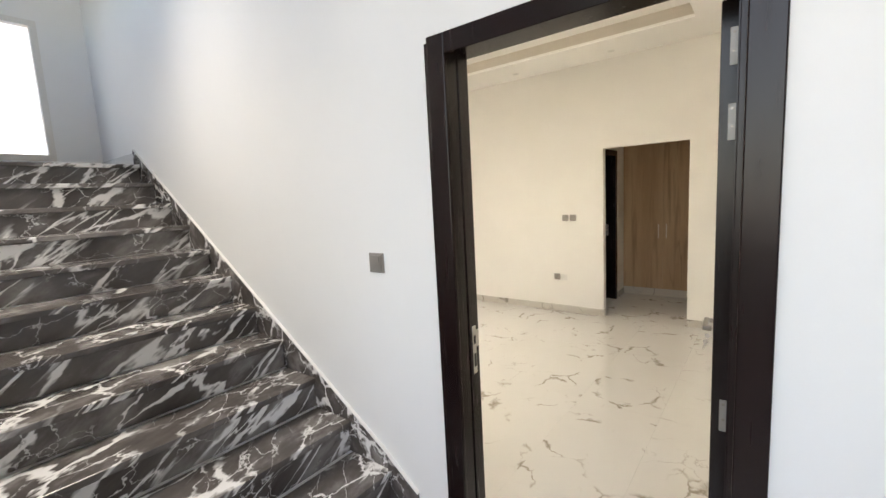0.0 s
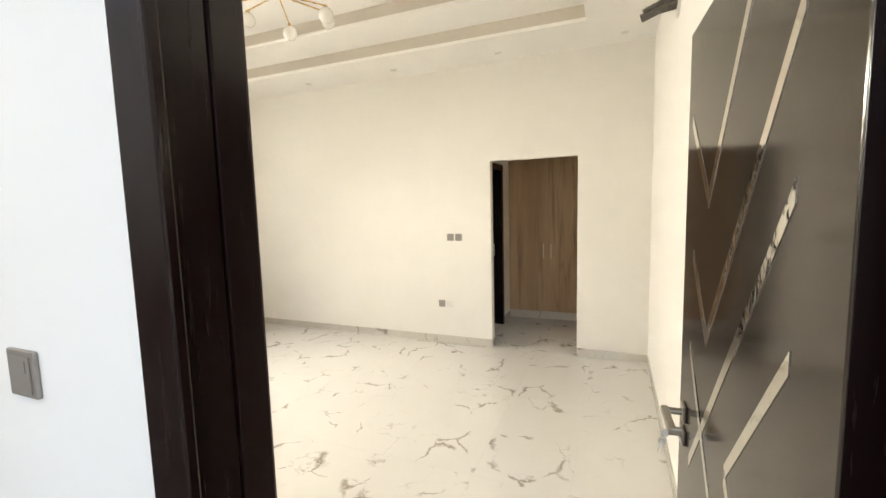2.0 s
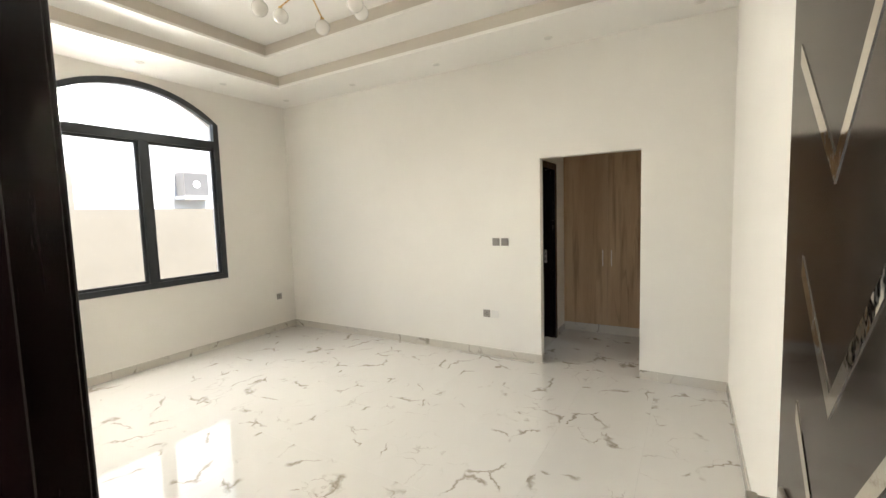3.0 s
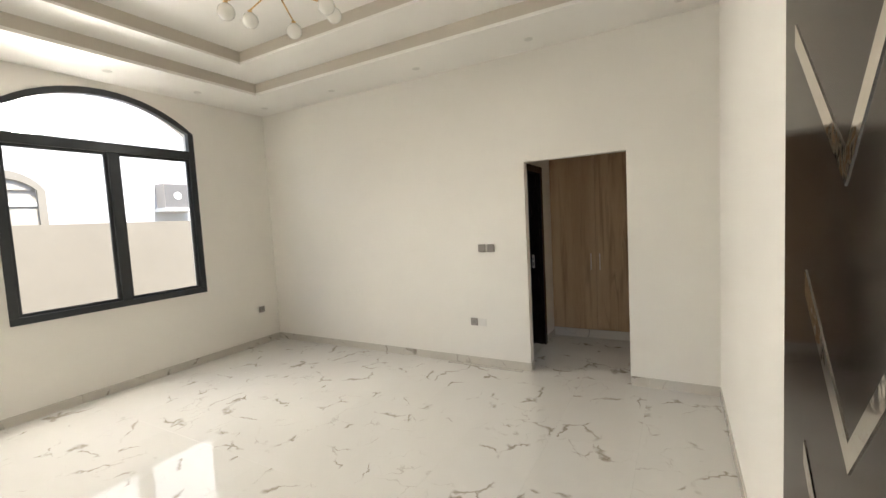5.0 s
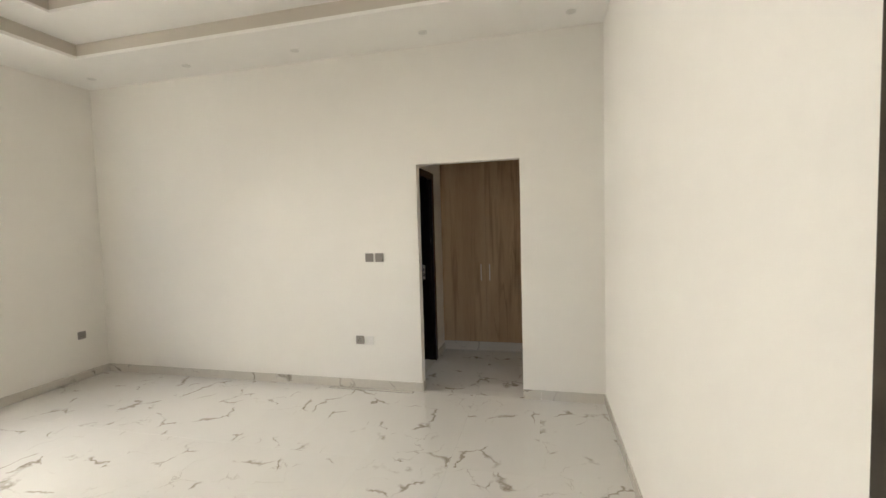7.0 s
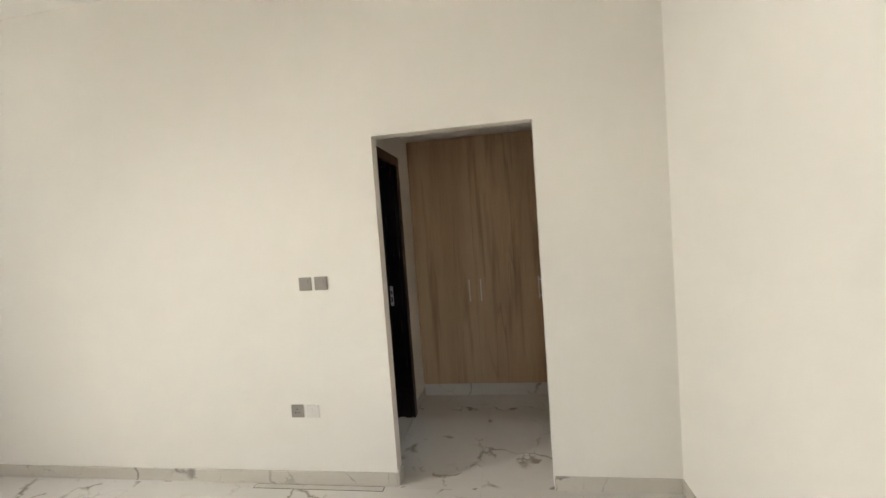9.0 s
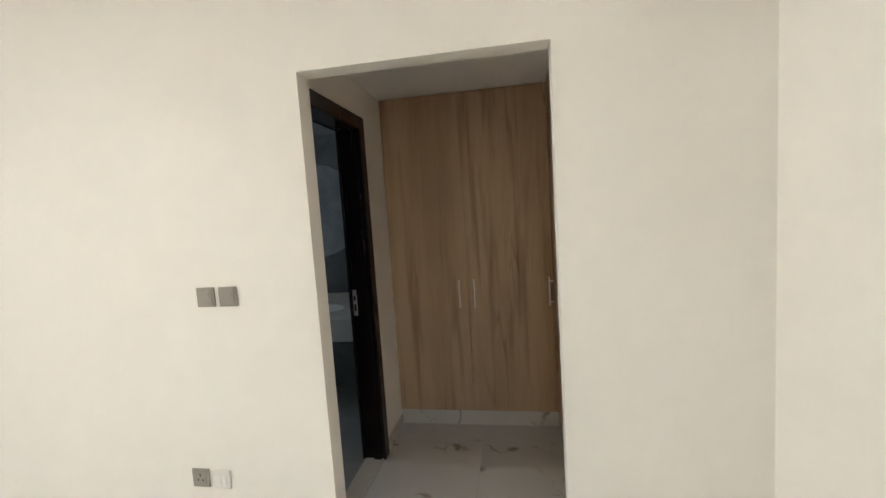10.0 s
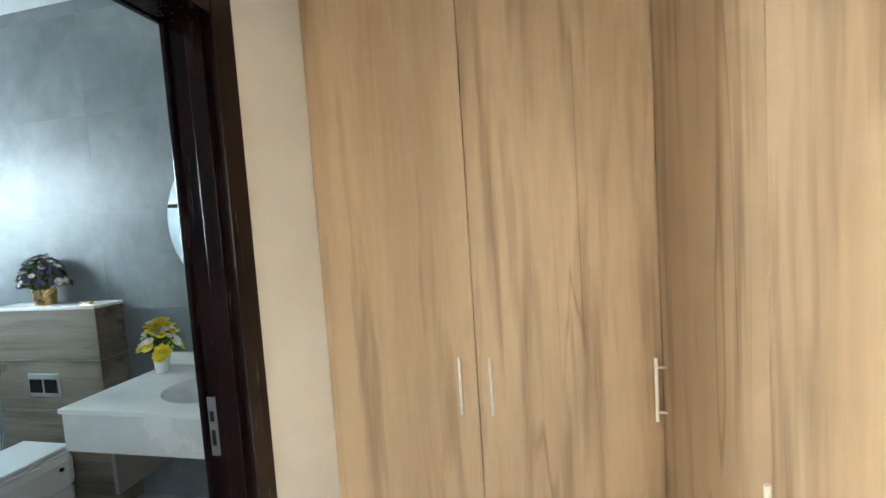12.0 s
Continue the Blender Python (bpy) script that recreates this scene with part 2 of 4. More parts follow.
M_LEAF.node_tree.nodes["Principled BSDF"].inputs["Specular Tint"].default_value = (1.0, 0.89, 0.74, 1)
M_STEEL = plain("brushed_steel", (0.72, 0.70, 0.66), 0.36, 1.0, 0.1, 60)
M_HANDLE = plain("satin_nickel", (0.80, 0.77, 0.71), 0.42, 0.55, 0.08, 40)
M_HINGE = plain("dull_steel", (0.42, 0.40, 0.37), 0.55, 1.0, 0.15, 50)
M_LEVER = plain("dark_brushed_steel", (0.33, 0.30, 0.26), 0.34, 1.0, 0.15, 40)
M_CHROME = plain("chrome", (0.78, 0.78, 0.78), 0.08, 1.0, 0.05, 20)
M_BRASS = plain("brushed_brass", (0.70, 0.48, 0.20), 0.28, 1.0, 0.12, 30)
M_STRIP = plain("polished_metal_strip", (0.80, 0.76, 0.69), 0.07, 1.0, 0.1, 25)
strip_bsdf = M_STRIP.node_tree.nodes["Principled BSDF"]
bump(M_STRIP.node_tree.nodes, M_STRIP.node_tree.links,
     noise_tex(M_STRIP.node_tree.nodes, M_STRIP.node_tree.links, coords(M_STRIP.node_tree.nodes, M_STRIP.node_tree.links), 14, 3).outputs[0], strip_bsdf, 0.35, 0.006)
M_PLATE = plain("grey_switch_plastic", (0.30, 0.275, 0.25), 0.4, 0.3, 0.08, 40)
M_IVORY = plain("white_plastic", (0.74, 0.72, 0.68), 0.4, 0.0, 0.06, 40)
M_FRAME = plain("black_aluminium", (0.035, 0.04, 0.045), 0.42, 0.2, 0.2, 18)
M_GLASS = glass("clear_glass")
M_SHOWER = glass("shower_glass", (0.86, 0.93, 0.93))
M_GLOBE = plain("opal_glass", (0.85, 0.83, 0.78), 0.12, 0.0, 0.04, 10)
M_BTILE = concrete_tile("grey_stone_tile", (0.085, 0.096, 0.104), (0.215, 0.23, 0.24), 0.50)
M_BFLOOR = concrete_tile("grey_floor_tile", (0.19, 0.20, 0.20), (0.30, 0.31, 0.31), 0.35)
M_BWOOD = wood("weathered_wood_tile", (0.045, 0.032, 0.022), (0.125, 0.097, 0.072), (0.225, 0.185, 0.142), 1.2, 0.5, "x")
M_QUARTZ = plain("white_quartz", (0.80, 0.79, 0.77), 0.18, 0.0, 0.05, 9)
M_APRON = concrete_tile("pale_veined_stone", (0.55, 0.56, 0.57), (0.72, 0.72, 0.71), 0.25)
M_CERAMIC = plain("white_ceramic", (0.80, 0.80, 0.79), 0.1, 0.0, 0.03, 8)
M_BLACKMETAL = plain("matt_black_metal", (0.02, 0.02, 0.022), 0.4, 0.5, 0.2, 20)
M_YELLOW = plain("yellow_petals", (0.90, 0.72, 0.03), 0.6, 0.0, 0.25, 60)
M_PETAL = plain("white_petals", (0.78, 0.76, 0.66), 0.6, 0.0, 0.12, 60)
M_PURPLE = plain("purple_petals", (0.16, 0.10, 0.20), 0.65, 0.0, 0.35, 60)
M_LEAVES = plain("green_leaves", (0.09, 0.19, 0.05), 0.55, 0.0, 0.45, 50)
M_FOAM = plain("grey_pipe_insulation", (0.16, 0.145, 0.13), 0.8, 0.0, 0.5, 45)
M_HALLFLOOR = porcelain("hall_porcelain", (0.74, 0.73, 0.71), (0.3, 0.29, 0.28), 0.08, 0.4)
M_BOUNDARY = paint("beige_render", (0.205, 0.187, 0.155), 0.85, 0.08, 0.3)
M_NEIGHBOUR = paint("white_render", (0.55, 0.55, 0.54), 0.85, 0.05, 0.3)
M_GROUND = paint("sandy_ground", (0.24, 0.21, 0.17), 0.95, 0.25, 0.6)
M_RUBBER = plain("dark_grille", (0.10, 0.10, 0.10), 0.6)
M_TAN = plain("tan_shutter", (0.36, 0.33, 0.285), 0.6, 0.0, 0.15, 4)
M_COIL = plain("grey_coil_grille", (0.14, 0.132, 0.125), 0.6, 0.2)
mm, mns, mln, mbs = material("mirror_silver")
mbs.inputs["Metallic"].default_value, mbs.inputs["Roughness"].default_value = 1.0, 0.015
mbs.inputs["Base Color"].default_value = (0.88, 0.90, 0.91, 1)
M_MIRROR = mm


# ---- mesh helpers ----
def box(bm, x0, x1, y0, y1, z0, z1, bevel=0.0):
    vs = [bm.verts.new(p) for p in ((x0, y0, z0), (x1, y0, z0), (x1, y1, z0), (x0, y1, z0), (x0, y0, z1), (x1, y0, z1), (x1, y1, z1), (x0, y1, z1))]
    fs = [bm.faces.new([vs[i] for i in q]) for q in ((3, 2, 1, 0), (4, 5, 6, 7), (0, 1, 5, 4), (1, 2, 6, 5), (2, 3, 7, 6), (3, 0, 4, 7))]
    if bevel:
        bmesh.ops.bevel(bm, geom=list({e for f in fs for e in f.edges}), offset=bevel, segments=2, profile=0.5, affect="EDGES")
    return bm


def boxed(x0, x1, y0, y1, z0, z1, bevel=0.0):
    return box(bmesh.new(), x0, x1, y0, y1, z0, z1, bevel)


def prism(bm, points, axis, a, b):
    """A polygon, in the two axes other than the given one, drawn out from a to b."""
    def place(p, v):
        return {"x": (v, p[0], p[1]), "y": (p[0], v, p[1]), "z": (p[0], p[1], v)}[axis]
    lo, hi = [bm.verts.new(place(p, a)) for p in points], [bm.verts.new(place(p, b)) for p in points]
    bm.faces.new(lo[::-1])
    bm.faces.new(hi)
    n = len(points)
    for i in range(n):
        bm.faces.new((lo[i], lo[(i + 1) % n], hi[(i + 1) % n], hi[i]))
    bmesh.ops.recalc_face_normals(bm, faces=bm.faces)
    return bm


def tube(bm, a, b, r, seg=12, r2=None):
    a, b = Vector(a), Vector(b)
    m = Matrix.Translation((a + b) / 2) @ (b - a).to_track_quat("Z", "Y").to_matrix().to_4x4()
    bmesh.ops.create_cone(bm, cap_ends=True, segments=seg, radius1=r, radius2=r if r2 is None else r2, depth=(b - a).length, matrix=m)
    return bm


def lathe(bm, profile, centre, seg=24):
    """Rings of (radius, height) turned round the upright axis."""
    rings = []
    for r, z in profile:
        rings.append([bm.verts.new((centre[0] + r * math.cos(2 * math.pi * i / seg), centre[1] + r * math.sin(2 * math.pi * i / seg), centre[2] + z)) for i in range(seg)])
    for a, b in zip(rings, rings[1:]):
        for i in range(seg):
            bm.faces.new((a[i], a[(i + 1) % seg], b[(i + 1) % seg], b[i]))
    bm.faces.new(rings[0][::-1])
    bm.faces.new(rings[-1])
    return bm


def mesh_of(name, bm, mat, smooth=False):
    me = bpy.data.meshes.new(name)
    bm.to_mesh(me)
    bm.free()
    me.materials.append(mat)
    if smooth:
        for p in me.polygons:
            p.use_smooth = True
    return me


def thing(name, label, category, kind="", group="", at=(0, 0, 0)):
    ob = new(name)
    ob.location = at
    ob.empty_display_size = 0.1
    return tagged(ob, label, category, group, kind)


def part(name, bm, mat, parent, label="", smooth=False):
    ob = new(name, mesh_of(name, bm, mat, smooth))
    ob.parent = parent
    if parent is not None:
        if parent.parent is None:
            ob.matrix_parent_inverse = Matrix.Translation(-parent.location)
    if label:
        tagged(ob, label)
    return ob


def structure(name, bm, mat, label, category, smooth=False):
    return tagged(new(name, mesh_of(name, bm, mat, smooth)), label, category, kind="structure")


def wall_along_x(y0, y1, x0, x1, z0, z1, holes=()):
    """A wall that runs along x between two faces, with rectangular holes (x0, x1, z0, z1), in x order."""
    bm = bmesh.new()
    at = x0
    for a, b, c, d in holes:
        box(bm, at, a, y0, y1, z0, z1)
        if c > z0:
            box(bm, a, b, y0, y1, z0, c)
        if d < z1:
            box(bm, a, b, y0, y1, d, z1)
        at = b
    box(bm, at, x1, y0, y1, z0, z1)
    return bm


def wall_along_y(x0, x1, y0, y1, z0, z1, holes=()):
    bm = bmesh.new()
    at = y0
    for a, b, c, d in holes:
        box(bm, x0, x1, at, a, z0, z1)
        if c > z0:
            box(bm, x0, x1, a, b, z0, c)
        if d < z1:
            box(bm, x0, x1, a, b, d, z1)
        at = b
    box(bm, x0, x1, at, y1, z0, z1)
    return bm


# ---- plan (metres): bedroom x -3.93..1.70, y -4.20..0; closet behind y 0.14; bathroom left of the closet; hall before y -4.42 ----
XL, XR, YN, YF, ZC = -3.93, 1.70, -4.20, 0.0, 3.315
WT = 0.22
ROOF = 3.95
WIN = (-2.914, -1.072, 0.902, 2.892, 3.235)   # y from, y to, sill, springing, crown
ARCH = 16


def arch_points(y0, y1, zs, zc, n=ARCH):
    """Points of a segmental arch from y0 to y1."""
    half, rise = (y1 - y0) / 2, zc - zs
    rad = (half * half + rise * rise) / (2 * rise)
    mid, cz = (y0 + y1) / 2, zc - rad
    lim = math.asin(half / rad)
    return [(mid + rad * math.sin(-lim + 2 * lim * i / n), cz + rad * math.cos(-lim + 2 * lim * i / n)) for i in range(n + 1)]


# outer left wall with the arched bedroom window and the bathroom window
bm = bmesh.new()
y0, y1, z0, zs, zc = WIN
box(bm, XL - WT, XL, YN - WT, y0, -0.15, ROOF)
box(bm, XL - WT, XL, y0, y1, -0.15, z0)
top = arch_points(y0, y1, zs, zc)
for (ya, za), (yb, zb) in zip(top, top[1:]):
    prism(bm, [(ya, za), (yb, zb), (yb, ROOF), (ya, ROOF)], "x", XL - WT, XL)
box(bm, XL - WT, XL, y1, 0.7, -0.15, ROOF)
box(bm, XL - WT, XL, 0.7, 1.5, -0.15, 1.45)
box(bm, XL - WT, XL, 0.7, 1.5, 2.45, ROOF)
box(bm, XL - WT, XL, 1.5, 2.5, -0.15, ROOF)
structure("wall_west", bm, M_CREAM, "cream painted plaster wall with an arched window opening", "wall")

structure("wall_north", wall_along_x(0.0, 0.10, XL, XR, -0.05, ROOF, [(0.0, 0.977, -0.05, 2.22)]), M_CREAM,
          "cream painted plaster wall with a doorless closet opening", "wall")
structure("wall_east", wall_along_y(XR, XR + WT, YN, 2.3, -0.05, ROOF), M_CREAM, "cream painted plaster wall behind the open door", "wall")
DOOR = (0.70, 1.70)
bm = wall_along_x(-4.20 - 0.11, -4.20, XL, 4.1, -0.05, ROOF, [(DOOR[0], DOOR[1], -0.05, 2.26)])
structure("wall_south", bm, M_CREAM, "cream painted plaster wall round the bedroom door", "wall")
bm = wall_along_x(-4.42, -4.312, -3.42, 4.1, -0.05, 5.6, [(DOOR[0], DOOR[1], -0.05, 2.26)])
structure("wall_hall_north", bm, M_WHITE, "smooth white painted stair hall wall beside the door", "wall")

# ceiling of the bedroom: a soffit and two trays with darker upright cove bands
T1 = (-3.15, 1.095, -3.46, -0.70)
T2 = (-2.74, 0.785, -2.95, -1.19)
bm = bmesh.new()


def ring(bm, outer, inner, z0, z1):
    ax0, ax1, ay0, ay1 = outer
    bx0, bx1, by0, by1 = inner
    box(bm, ax0, bx0, ay0, ay1, z0, z1)
    box(bm, bx1, ax1, ay0, ay1, z0, z1)
    box(bm, bx0, bx1, ay0, by0, z0, z1)
    box(bm, bx0, bx1, by1, ay1, z0, z1)


def grown(r, d):
    return (r[0] - d, r[1] + d, r[2] - d, r[3] + d)


ring(bm, (XL, XR, YN, YF), T1, ZC, ZC + 0.03)
ring(bm, (XL, XR, YN, YF), grown(T1, 0.03), ZC + 0.03, 3.46)
ring(bm, grown(T1, 0.3), T2, 3.46, 3.485)
ring(bm, grown(T1, 0.3), grown(T2, 0.03), 3.485, 3.60)
box(bm, T2[0] - 0.3, T2[1] + 0.3, T2[2] - 0.3, T2[3] + 0.3, 3.60, 3.66)
structure("ceiling", bm, M_CEIL, "white gypsum tray ceiling with two stepped recesses", "ceiling")
# upright sides of both trays, a darker tone than the ceiling
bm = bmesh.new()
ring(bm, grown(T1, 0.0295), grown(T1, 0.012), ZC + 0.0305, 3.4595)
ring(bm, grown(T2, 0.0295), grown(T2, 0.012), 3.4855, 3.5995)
structure("trim_cove", bm, M_COVE, "taupe upright bands round the ceiling recesses", "ceiling trim")
structure("roof", boxed(XL - WT, XR + WT, YN - 0.1, 2.5, ROOF, ROOF + 0.2), M_WHITE, "flat concrete roof slab", "roof")

# closet and bathroom shell
structure("wall_closet_west", wall_along_y(-0.25, -0.12, 0.10, 2.3, -0.05, ROOF, [(0.25, 1.0, -0.05, 2.22)]), M_CREAM,
          "cream painted closet wall with the bathroom door", "wall")
structure("wall_bathroom_north", boxed(XL, XR + WT, 2.13, 2.35, -0.05, ROOF), M_WHITE, "plain outer wall behind bathroom and closet", "wall")
structure("ceiling_closet", boxed(-0.12, XR, 0.10, 2.13, 2.468, 2.55), M_CEIL, "low painted closet ceiling", "ceiling")
structure("ceiling_bathroom", boxed(XL, -0.25, 0.10, 2.13, 3.08, 3.15), M_WHITE, "white bathroom ceiling", "ceiling")

# hall shell
structure("wall_hall_landing", wall_along_y(-3.42, -3.2, -5.9, -4.42, -0.05, 5.6, [(-5.5, -4.742, 2.19, 3.34)]), M_WHITE,
          "white wall at the stair landing with a bright window", "wall")
# the high opening is added for the stair fill lamp
structure("wall_hall_side", wall_along_x(-6.1, -5.9, -3.42, 0.7, -0.05, 5.6, [(-2.7, 0.3, 3.3, 4.0)]), M_WHITE, "plain white wall along the stairs with an added, unseen high opening", "wall")
structure("wall_hall_return", wall_along_y(0.5, 0.7, -7.6, -6.1, -0.05, 5.6), M_WHITE, "plain white wall beside the stair foot", "wall")
# the large opening is added to hold the hall fill lamp
structure("wall_hall_south", wall_along_x(-7.8, -7.6, 0.5, 4.3, -0.05, 5.6, [(1.0, 3.4, 1.3, 3.9)]), M_WHITE, "white hall wall with an added, unseen large opening", "wall")
structure("wall_hall_east", wall_along_y(4.1, 4.3, -7.6, -4.42, -0.05, 5.6), M_WHITE, "plain white wall closing the hall", "wall")
structure("ceiling_hall", boxed(-3.42, 4.3, -7.8, -4.31, 5.6, 5.8), M_WHITE, "plain white hall ceiling", "ceiling")
structure("floor_hall", boxed(-3.2, 4.1, -7.6, -4.42, -0.08, 0.0), M_HALLFLOOR, "polished cream porcelain hall floor", "floor")

# ground and what shows through the window
structure("ground", boxed(-900, 900, -900, 900, -0.4, -0.15), M_GROUND, "sandy open ground", "ground")


# ---- bedroom door ----
def bedroom_door():
    d = thing("door_1", "dark espresso wooden door standing open with metal strips", "door", "structure")
    x0, x1 = DOOR
    # jambs with a shallow rebate on the room side
    for a, stop, rebate in ((x0, 0.785, 0.718), (x1, 1.641, 1.646)):
        j = part("jamb", boxed(*sorted((a, rebate)), -4.42, -4.20, 0, 2.26, 0.002), M_DARK, d)
        part("door_stop", boxed(*sorted((rebate, stop)), -4.332, -4.267, 0, 2.245, 0.003), M_DARK, j)
        part("door_stop", boxed(*sorted((rebate, stop - 0.004 if a == x0 else stop + 0.002)), -4.418, -4.334, 0, 2.245, 0.003), M_DARK, j)
        if a == x0:
            st = bmesh.new()
            box(st, stop, stop + 0.002, -4.314, -4.290, 0.985, 1.185, 0.0008)
            box(st, stop, stop + 0.002, -4.290, -4.270, 1.095, 1.165, 0.0008)
            part("strike_plate", st, M_STEEL, j, "brushed steel strike plate")
            for z0, z1 in ((1.11, 1.145), (1.015, 1.07)):
                part("latch_hole", boxed(stop + 0.002, stop + 0.003, -4.308, -4.295, z0, z1), M_BLACKMETAL, j)
    head = part("head", boxed(0.718, 1.646, -4.42, -4.20, 2.245, 2.26, 0.002), M_DARK, d)
    part("door_stop", boxed(0.785, 1.641, -4.418, -4.267, 2.225, 2.245, 0.003), M_DARK, head)
    for y0, y1, l0, l1, r0, r1, zi in ((-4.44, -4.42, 0.726, 0.803, 1.660, 1.735, 2.200), (-4.20, -4.188, 0.632, 0.704, 1.662, 1.689, 2.250)):
        for a, b in ((l0, l1), (r0, r1)):
            part("casing", boxed(a, b, y0, y1, 0, zi + 0.072, 0.004), M_DARK, d)
        part("casing", boxed(l1, r0, y0, y1, zi, zi + 0.072, 0.004), M_DARK, d)
    # leaf, opened a little past a right angle; its hall side shows
    fx, hy, fy, h = 1.592, -4.214, -3.317, 2.2
    leaf = part("leaf", boxed(fx, fx + 0.050, hy, fy, 0.008, h, 0.003), M_LEAF, d)
    part("leaf_edge", boxed(fx + 0.001, fx + 0.0535, hy - 0.003, hy, 0.009, h - 0.001, 0.001), M_DARK, leaf)
    for z in (2.124, 1.923, 1.055, 0.28):
        part("hinge", boxed(1.614, 1.652, hy - 0.006, hy - 0.0035, z - 0.100, z, 0.001), M_HINGE, leaf, "dull steel hinge plate")
        part("hinge_pin", tube(bmesh.new(), (1.653, hy - 0.001, z - 0.1), (1.653, hy - 0.001, z), 0.006, 10), M_HINGE, leaf)
        for k in range(4):
            px, pz = 1.624 + 0.012 * (k % 2), z - 0.014 - 0.024 * k
            part("screw", tube(bmesh.new(), (px, hy - 0.006, pz), (px, hy - 0.0072, pz), 0.0042, 10), M_LEVER, leaf)

    def strip(a, b, w=0.024):
        """A polished inlay between two places on the leaf: metres from the hinge edge, and height."""
        (sa, za), (sb, zb) = a, b
        ya, yb = hy + sa, hy + sb
        # ends cut upright
        pz = w / 2 * math.hypot(yb - ya, zb - za) / abs(yb - ya)
        part("metal_strip", prism(bmesh.new(), [(ya, za + pz), (yb, zb + pz), (yb, zb - pz), (ya, za - pz)], "x", fx - 0.0015, fx + 0.001), M_STRIP, leaf)
    strip((0.835, 1.94), (0.630, 1.715))
    strip((0.630, 1.715), (0.335, 2.155))
    strip((0.775, 1.555), (0.608, 1.365))
    strip((0.608, 1.365), (0.150, 1.990))
    strip((0.775, 1.285), (0.170, 0.560))
    strip((0.745, 0.955), (0.148, 1.725))
    strip((0.418, 1.125), (0.138, 1.475))
    strip((0.418, 1.125), (0.170, 0.790))
    # lever handles, cylinder and key
    for s, x in ((-1, fx), (1, fx + 0.050)):
        hy_, hz = -3.395, 1.067
        hb = bmesh.new()
        box(hb, *sorted((x, x + s * 0.010)), hy_ - 0.026, hy_ + 0.026, hz - 0.027, hz + 0.027, 0.004)
        part("handle_rose", hb, M_LEVER, leaf, "square brushed steel handle rose")
        part("key_rose", boxed(*sorted((x, x + s * 0.010)), hy_ - 0.025, hy_ + 0.025, hz - 0.100, hz - 0.050, 0.004), M_LEVER, leaf, "square brushed steel key rose")
        lv = bmesh.new()
        tube(lv, (x, hy_, hz), (x + s * 0.058, hy_, hz), 0.010)
        box(lv, *sorted((x + s * 0.045, x + s * 0.066)), hy_ - 0.125, hy_ + 0.012, hz - 0.011, hz + 0.011, 0.004)
        box(lv, *sorted((x + s * 0.030, x + s * 0.066)), hy_ - 0.137, hy_ - 0.12, hz - 0.011, hz + 0.011, 0.004)
        part("lever_handle", lv, M_LEVER, leaf, "dark brushed steel lever handle")
        part("lock_cylinder", tube(bmesh.new(), (x, hy_, hz - 0.075), (x + s * 0.016, hy_, hz - 0.075), 0.011), M_CHROME, leaf)
    for dy, lean in ((0.0, 0.0), (0.006, 0.6)):
        # one key in the cylinder, one hanging from its ring
        kb = bmesh.new()
        if not lean:
            box(kb, fx - 0.042, fx - 0.014, hy_ - 0.0012, hy_ + 0.0012, hz - 0.079, hz - 0.071)
        bow = Vector((fx - 0.052 - lean * 0.012, hy_ + dy, hz - 0.075 - lean * 0.055))
        tube(kb, bow - Vector((0, 0.0014, 0)), bow + Vector((0, 0.0014, 0)), 0.0125, 16)
        if lean:
            tip = bow + Vector((-0.012, 0, -0.036))
            tube(kb, bow, tip, 0.004, 6, 0.003)
        part("key", kb, M_STEEL, leaf, "small steel key")
    part("key_ring", tube(bmesh.new(), (fx - 0.053, hy_ + 0.003, hz - 0.085), (fx - 0.058, hy_ + 0.004, hz - 0.103), 0.0016, 8), M_STEEL, leaf)
    part("lock_plate", boxed(fx + 0.011, fx + 0.034, fy, fy + 0.002, hz - 0.13, hz + 0.06), M_STEEL, leaf)
    swing = Matrix.Translation((fx, hy, 0)) @ Matrix.Rotation(radians(2.5), 4, "Z") @ Matrix.Translation((-fx, -hy, 0))
    for ob in [leaf, *leaf.children]:
        ob.data.transform(swing)
    return d


bedroom_door()


